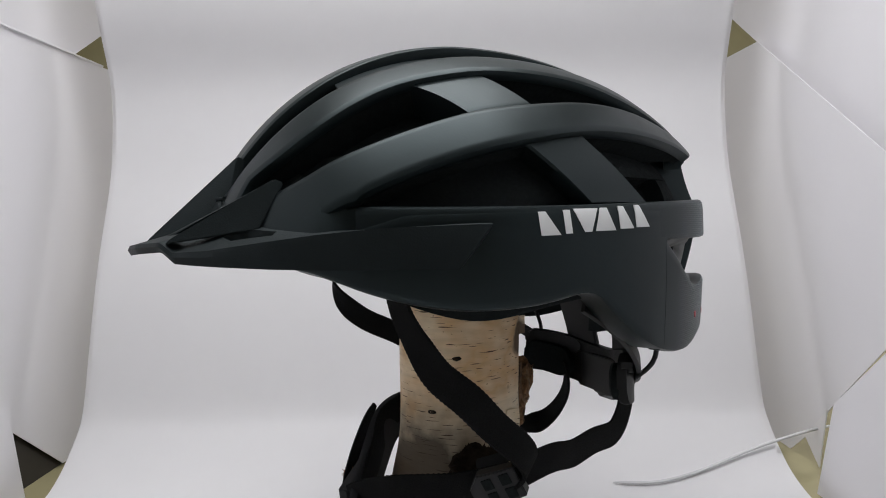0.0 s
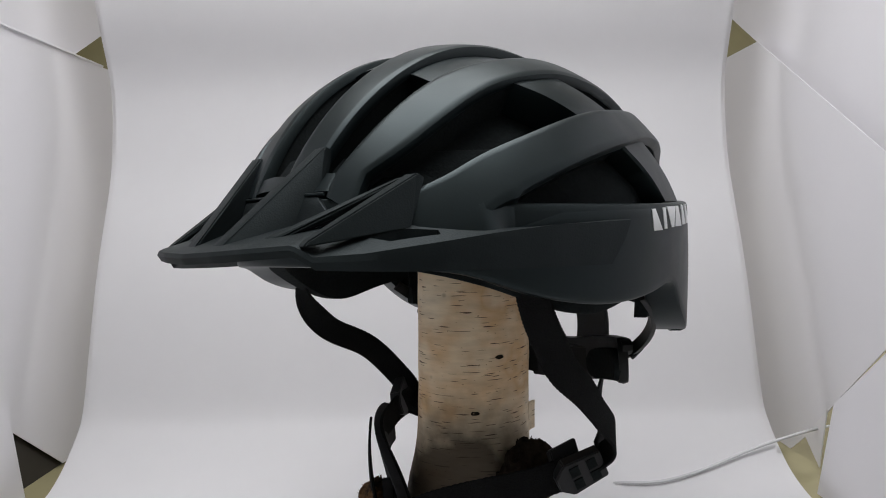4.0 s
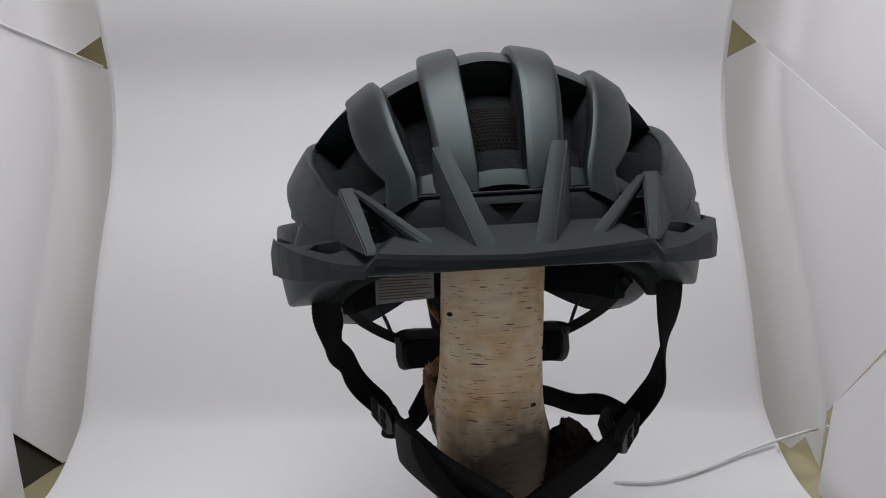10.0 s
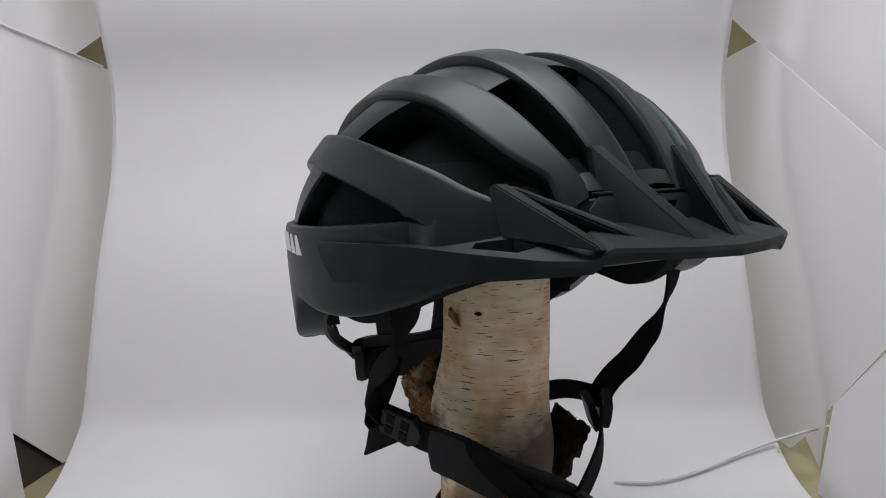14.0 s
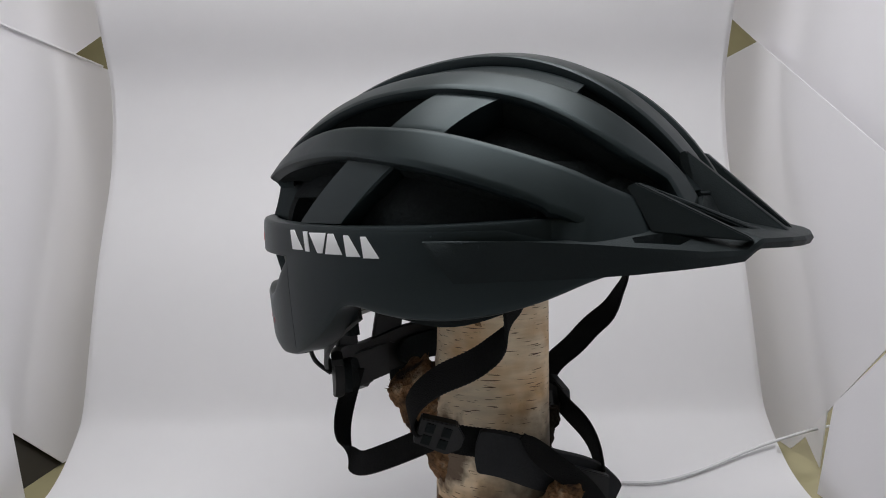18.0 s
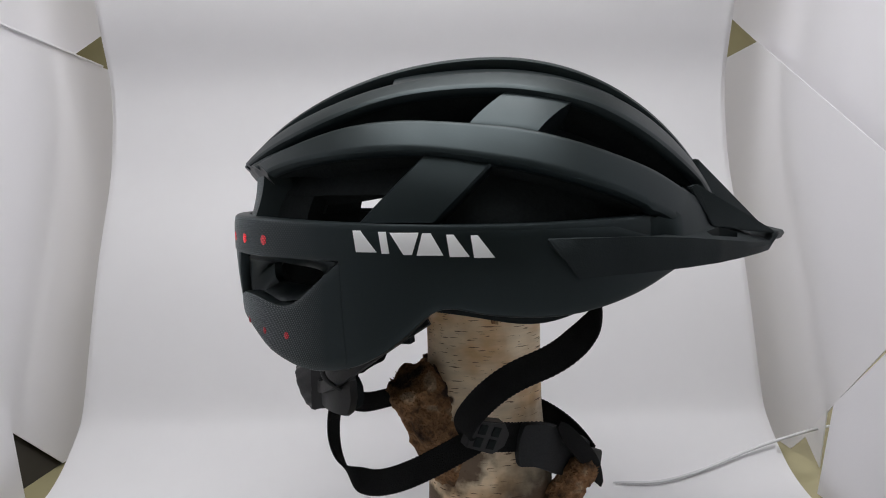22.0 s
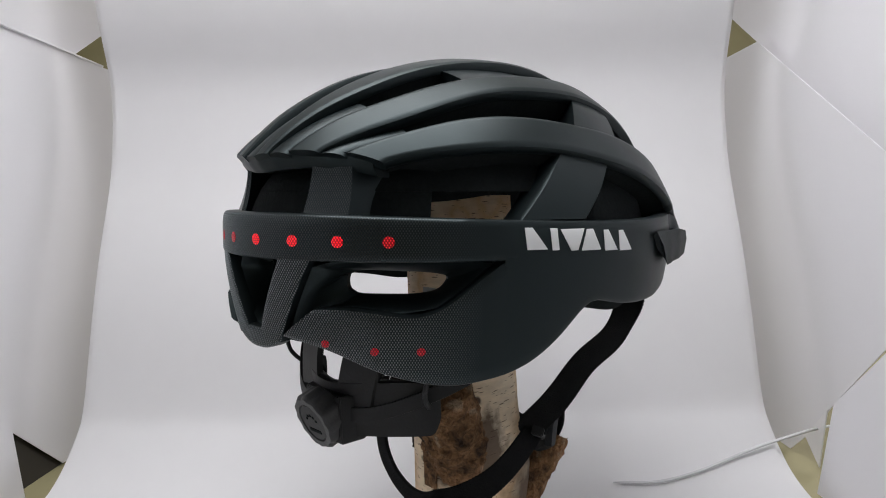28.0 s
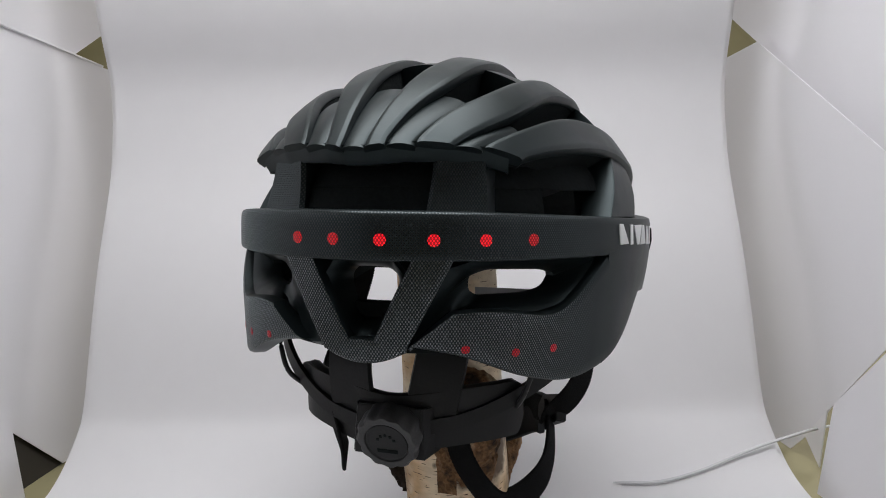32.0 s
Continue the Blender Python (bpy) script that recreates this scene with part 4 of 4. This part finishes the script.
def build_straps():
    L = "black woven webbing strap"
    lf = mmv((70, 84, -36), (66, 85, -50), (60, 86, -62), (52, 87, -75), (40, 89, -86), (27, 90, -100), (15, 89, -111), (9, 83, -122), (14, 72, -130))
    part("strap", ribbon(lf, 0.0155, 0.0017, [(0.92, 0.2, 0), (0.85, 0.4, 0), (0.5, 0.85, 0), (-0.2, 0.97, 0), (-0.5, 0.85, 0), (-0.7, 0.6, 0.1)], 120, 0.045), STRAP, helmet, L)
    rf = mmv((65, -82, -34), (63, -83, -48), (56, -82, -60), (42, -83, -71), (24, -81, -80), (9, -80, -91), (0, -75, -103), (-2, -66, -113), (6, -60, -118))
    part("strap", ribbon(rf, 0.0150, 0.0017, [(0.85, -0.53, 0), (0.95, 0.15, 0), (0.6, 0.8, 0), (0.55, 0.83, 0), (0.6, 0.8, 0), (0.65, 0.75, 0), (0.7, 0.7, 0), (0.7, 0.7, 0)], 120, 0.045), STRAP, helmet, L)
    lr = mmv((-78, 33, -102), (-79, 28, -116), (-74, 29, -126), (-64, 35, -129), (-49, 43, -128), (-29, 56, -128), (-12, 68, -124), (9, 77, -125))
    part("strap", ribbon(lr, 0.014, 0.0015, [(-0.3, 0.95, 0.0), (-0.4, 0.9, 0.1), (-0.4, 0.9, 0.2)], 150, 0.045), STRAP, helmet, L)
    rr = mmv((-72, -28, -98), (-76, -32, -115), (-74, -41, -131), (-65, -49, -142), (-51, -57, -144), (-33, -65, -137), (-12, -65, -127), (8, -61, -117))
    part("strap", ribbon(rr, 0.0140, 0.0016, [(-0.95, 0.3, 0), (-0.95, 0.3, 0), (-0.9, 0.0, 0.2), (-0.3, -0.9, 0.1), (-0.2, -0.95, 0.1)], 150, 0.05), STRAP, helmet, L)
    # chin straps round the front of the log
    cl = mmv((18, 72, -130), (34, 58, -136), (52, 40, -140), (66, 20, -146), (74, 3, -154))
    part("strap", ribbon(cl, 0.0165, 0.0018, [(0.7, 0.7, 0)], 70, 0.045), STRAP, helmet, L)
    cr = mmv((2, -60, -118), (18, -56, -120), (30, -50, -122), (44, -41, -126), (54, -23, -138), (66, 0, -150), (74, 16, -166))
    part("strap", ribbon(cr, 0.0165, 0.0018, [(0.3, -0.9, 0), (0.6, -0.8, 0), (0.8, -0.5, 0)], 80, 0.045), STRAP, helmet, L)
    pad = mmv((26, -54, -125), (41, -45, -129), (54, -26, -141), (66, -3, -153), (75, 14, -171))
    part("chin_pad", ribbon(pad, 0.025, 0.0045, [(0.5, -0.85, -0.1), (0.8, -0.55, -0.1)], 40, ends=0.04), PAD, helmet, "dark grey padded chin strap sleeve")
    tail = mmv((49, -45, -117), (59, -36, -131), (71, -20, -149), (80, -2, -170))
    part("strap_tail", ribbon(tail, 0.0120, 0.0015, [(0.8, -0.6, 0)], 30, ends=0.35), STRAP, helmet, "loose black strap end standing off the chin strap")
    # side buckles: frames with slots
    for s, c, d in ((1, (20, 73, -131), (0.62, -0.55, -0.35)), (-1, (9, -62, -116), (0.75, 0.55, -0.35))):
        buckle(Vector(c) / 1000, Vector(d).normalized(), s)
    part("chin_buckle", hull(mmv((62, -15, -140), (60, -14, -158), (77, 2, -149), (75, 3, -168), (66, -19, -140), (64, -18, -158), (81, -2, -149), (79, -1, -168))), PLASTIC, helmet, "black side-release chin buckle")
    part("strap_keeper", hull(mmv((10, 62, -120), (10, 68, -140), (24, 56, -124), (24, 62, -143), (12, 66, -118), (12, 72, -138), (26, 60, -122), (26, 66, -141))), PLASTIC, helmet)


def buckle(c, d, s):
    """A triangular adjuster where two straps meet: a plate with two pairs of slots."""
    n = Vector((0.35, s * 0.9, -0.1)).normalized()
    n = (n - d * n.dot(d)).normalized()
    u = d.cross(n)
    bm = bmesh.new()
    pts = []
    for a, b in ((-0.012, -0.0075), (-0.012, 0.0075), (0.007, 0.009), (0.013, 0.0035), (0.013, -0.0035), (0.007, -0.009)):
        for h in (-0.003, 0.0035):
            pts.append(c + d * a + u * b + n * h)
    body = part("buckle", hull(pts), PLASTIC, helmet, "black plastic strap adjuster")
    for a in (-0.006, 0.003):
        for b in (-0.0035, 0.0035):
            q = c + d * a + u * b + n * 0.0037
            part("slot", hull([q + d * i * 0.0024 + u * j * 0.0026 + n * k * 0.0004 for i in (-1, 1) for j in (-1, 1) for k in (-1, 1)], 0), FOAM, body)


def build_cradle():
    cradle = part("head_cradle", ribbon(mmv((-59, 56, -94), (-71, 45, -95), (-81, 24, -98), (-86, 0, -101), (-81, -26, -98), (-71, -47, -95), (-60, -57, -94)), 0.028, 0.0055,
                                        [(-0.6, 0.8, 0), (-0.7, 0.6, 0), (-0.9, 0.4, 0), (-1, 0, 0), (-0.9, -0.4, 0), (-0.7, -0.6, 0), (-0.6, -0.8, 0)], 80, ends=0.07), PLASTIC, helmet, "black plastic fit cradle behind the head")
    for s in (1, -1):
        part("post", ribbon(mmv((-78, s * 24 - 1, -58), (-82, s * 23, -76), (-84, s * 20, -94)), 0.025, 0.0035, [(-1, s * 0.2, 0)], 16), PLASTIC, cradle)
        part("wing", ribbon(mmv((-61, s * 58, -86), (-74, s * 42, -87), (-82, s * 20, -90)), 0.010, 0.006, [(-0.7, s * 0.7, 0)], 24, ends=0.15), PLASTIC, cradle)
        part("rail", ribbon(mmv((-18, s * 89, -49), (-40, s * 84, -64), (-62, s * 66, -82), (-80, s * 38, -97), (-88, s * 14, -102)), 0.007, 0.0025, [(-0.4, s, 0.3), (-0.8, s * 0.6, 0.1)], 40), PLASTIC, cradle)
        part("cable", tube(mmv((-70, s * 72, -60), (-74, s * 66, -74), (-74, s * 62, -85), (-67, s * 57, -93)), 0.0013, 24), PLASTIC, cradle)
        part("pad", ribbon(mmv((-58, s * 54, -96), (-68, s * 42, -98), (-76, s * 24, -101)), 0.019, 0.007, [(-0.7, s * 0.7, 0)], 24, ends=0.2), FOAM, cradle)
    # dial
    c = Vector((-0.094, -0.0033, -0.1055))
    n = Vector((-1, -0.03, -0.40)).normalized()
    t = Vector((0, 1, 0))
    up = n.cross(t).normalized()
    t = up.cross(n)
    rows = []
    bm = bmesh.new()
    for h, r in ((-0.008, 0.012), (-0.006, 0.0150), (0.0035, 0.0150), (0.0052, 0.0138), (0.0052, 0.0108), (0.0040, 0.0104), (0.0040, 0.002)):
        rows.append([c + n * h + (t * math.cos(q * math.pi / 36) + up * math.sin(q * math.pi / 36)) * (r + (0.0005 * math.cos(q * math.pi / 36 * 12) if r > 0.0135 else 0)) for q in range(72)])
    grid_solid(bm, rows)
    dial = part("dial", bm, mat("dial_rubber", (0.03, 0.031, 0.033), 0.5, 0, 0.2, 800, 0.2), cradle, "dark grey ridged turning dial")
    rows = []
    bm = bmesh.new()
    for h, r in ((0.0039, 0.0102), (0.0048, 0.0100), (0.0049, 0.002)):
        rows.append([c + n * h + (t * math.cos(q * math.pi / 16) + up * math.sin(q * math.pi / 16)) * r for q in range(32)])
    grid_solid(bm, rows)
    cap = part("dial_cap", bm, PLASTIC, dial)
    # raised mark on the cap: small dots and a bar
    for k in range(5):
        q = math.pi * (0.15 + 0.7 * k / 4)
        p = c + n * 0.005 + (t * math.cos(q) + up * -math.sin(q) * 1) * 0.0045
        part("mark", hull([p + t * i * 0.0006 + up * j * 0.0006 + n * h * 0.0002 for i in (-1, 1) for j in (-1, 1) for h in (-1, 1)], 0), FOAM, dial)
    p = c + n * 0.005 + up * 0.0045
    part("mark", hull([p + t * i * 0.005 + up * j * 0.0009 + n * h * 0.0002 for i in (-1, 1) for j in (-1, 1) for h in (-1, 1)], 0), FOAM, dial)
    # hub behind the dial
    part("hub", hull(mmv((-92, 14, -92), (-92, -18, -92), (-92, 16, -116), (-92, -20, -116), (-80, 20, -92), (-80, -24, -92), (-80, 20, -114), (-80, -24, -114))), PLASTIC, cradle)


build_straps()
build_cradle()

# ================= birch log =================
log = tagged(new("birch_log"), "short upright birch log with pale bark and branch stubs", "log")


def build_log():
    bm = bmesh.new()
    rows = []
    H = EYE_Z - 0.0045
    for i in range(61):
        u = i / 60
        z = -H + (H + 0.007) * u
        fl = 1 + 0.03 * max(0, (-0.09 - z) / 0.08) ** 1.5
        cy = 0.0038 + (z + 0.06) * 0.03
        ring = []
        for j in range(64):
            t = 2 * math.pi * j / 64
            r = 1 + 0.022 * noise.noise(Vector((math.cos(t) * 2, math.sin(t) * 2, z * 14))) + 0.008 * noise.noise(Vector((math.cos(t) * 9, math.sin(t) * 9, z * 90)))
            # swelling under the branch collars
            for tb, zb, amt in ((-2.3, -0.118, 0.30), (1.45, -0.140, 0.22), (-0.5, -0.158, 0.18)):
                dt = math.atan2(math.sin(t - tb), math.cos(t - tb))
                r += amt * math.exp(-(dt / 0.5) ** 2 - ((z - zb) / 0.022) ** 2)
            ring.append(Vector((0.0098 + 0.034 * fl * r * math.cos(t), cy + 0.0293 * fl * r * math.sin(t), z)))
        rows.append(ring)
    grid_solid(bm, rows)
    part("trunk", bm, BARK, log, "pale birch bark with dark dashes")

    def stub(pts, r0, r1, rough, seed, material=None, name="branch_stub"):
        """A broken branch with a cut end and cracked bark."""
        bm = tube(mmv(*pts), lambda u: (r0 + (r1 - r0) * u) * (0.86 if u > 0.985 else 1), 64, 48)
        for v in bm.verts:
            k = v.co * 140 + Vector((seed, 0, 0))
            d = Vector((noise.noise(k), noise.noise(k + Vector((9, 0, 0))), noise.noise(k + Vector((0, 9, 0)))))
            k = k * 3.1
            v.co += (d + 0.45 * Vector((noise.noise(k), noise.noise(k + Vector((9, 0, 0))), noise.noise(k + Vector((0, 9, 0)))))) * rough
        return part(name, bm, material or DARKBARK, log, "dark cracked bark of a broken branch")

    def fibres(c, axis, r, n, length, seed, parent):
        """Torn bark standing up round a broken end."""
        rnd = random.Random(seed)
        axis = Vector(axis).normalized()
        t = axis.cross(Vector((0.3, 0.9, 0.1))).normalized()
        w = axis.cross(t)
        bm = bmesh.new()
        for _ in range(n):
            q = rnd.uniform(0, 2 * math.pi)
            o = t * math.cos(q) + w * math.sin(q)
            p = Vector(c) / 1000 + o * r * rnd.uniform(0.75, 1.0) - axis * 0.002
            tip = p + axis * length * rnd.uniform(0.3, 1.0) + o * length * rnd.uniform(-0.2, 0.7)
            side = axis.cross(o) * rnd.uniform(0.0006, 0.0018)
            v = [bm.verts.new(a) for a in (p - side, p + side, p - o * 0.0012, tip)]
            for f in ((0, 1, 3), (1, 2, 3), (2, 0, 3), (0, 2, 1)):
                bm.faces.new([v[k] for k in f])
        part("torn_bark", bm, parent.data.materials[0], parent)
    b = stub([(6, 0, -166), (-6, -8, -146), (-18, -15, -124), (-29, -21, -104), (-33, -24, -97)], 0.0215, 0.0150, 0.0026, 1)
    fibres((-33, -24, -97), (-4, -3, 7), 0.0150, 40, 0.004, 3, b)
    b = stub([(12, 22, -164), (15, 36, -150), (18, 46, -137), (20, 52, -128)], 0.017, 0.0125, 0.0035, 4, BLACK_BARK)
    fibres((20, 52, -128), (2, 6, 9), 0.0125, 130, 0.0032, 5, b)
    b = stub([(30, -4, -205), (46, -12, -180), (60, -19, -158), (67, -22, -147)], 0.011, 0.0075, 0.0018, 7)
    fibres((67, -22, -147), (6, -3, 11), 0.0075, 30, 0.004, 9, b)
    # a bud scar and small knots
    part("bud", hull(mmv((14, -25, -66), (18, -25, -66), (15, -31, -59), (17, -32, -55), (15, -29, -54), (13, -26, -60)), 0), DARKBARK, log, "small orange-brown bud on the bark")
    for k, (x, y, z) in enumerate(((29.0, -20.3, -57.5), (22, 30.7, -78.3), (33.6, 23.3, -107), (0.8, -25.6, -99.9), (-14, 22, -120))):
        c = Vector((x, y, z)) / 1000
        o = Vector((c.x - 0.0098, c.y - 0.0038, 0)).normalized()
        w = Vector((-o.y, o.x, 0))
        rows = []
        for d, r in ((-0.003, 1.0), (0.0004, 1.0), (0.0010, 0.75), (0.0004, 0.35)):
            rows.append([c + o * d + (w * math.cos(q * 0.5236) * 0.0024 + Vector((0, 0, 0.0011)) * math.sin(q * 0.5236)) * r * (1 + 0.2 * noise.noise(Vector((q, k, 0.5)))) for q in range(12)])
        bm = bmesh.new()
        grid_solid(bm, rows)
        part("knot", bm, BLACK_BARK, log, "small dark knot in the bark")
    # loose curls of bark on the trunk
    for k, (t, z, w, h) in enumerate(((2.9, -0.100, 0.010, 0.022), (2.7, -0.066, 0.007, 0.010), (-2.2, -0.176, 0.012, 0.014), (-0.8, -0.158, 0.010, 0.012), (3.3, -0.150, 0.012, 0.020), (2.2, -0.118, 0.008, 0.016), (1.9, -0.185, 0.012, 0.014))):
        rows = []
        for i in range(7):
            zz = z + h * (i / 6 - 0.5)
            f = 1 + 0.03 * max(0, (-0.09 - zz) / 0.08) ** 1.5
            row = []
            for j in range(6):
                q = t + (j / 5 - 0.5) * w / 0.034 * (1 + 0.25 * noise.noise(Vector((k, i * 0.9, 0))))
                o = 0.0004 + 0.0030 * (j / 5) ** 2 + 0.0008 * noise.noise(Vector((k, i, j)))
                row.append(Vector((0.0098 + (0.034 * f + o) * math.cos(q), 0.0038 + (zz + 0.06) * 0.03 + (0.0293 * f + o) * math.sin(q), zz)))
            rows.append(row + [p - Vector((math.cos(t), math.sin(t), 0)) * 0.0012 for p in row[::-1]])
        bm = bmesh.new()
        grid_solid(bm, rows)
        part("bark_flake", bm, DARKBARK if k % 2 == 0 else BARK, log, "curl of loose peeling bark")


build_log()


# ================= what turns =================
def motions():
    base = pose(0.01 * 0.97526, -0.01 * 0.21825, 0.01 * 0.0351, 2.013, 0, -102.614)
    rows = [(t, pose(0, 0, EYE_Z, 0, 0, a) @ base) for t, a in TURN]
    walk(helmet, rows)
    up = pose(0.00986, -0.00221, 0, 0, 0, -102.614)
    walk(log, [(t, pose(0, 0, EYE_Z, 0, 0, a) @ up) for t, a in TURN])


motions()
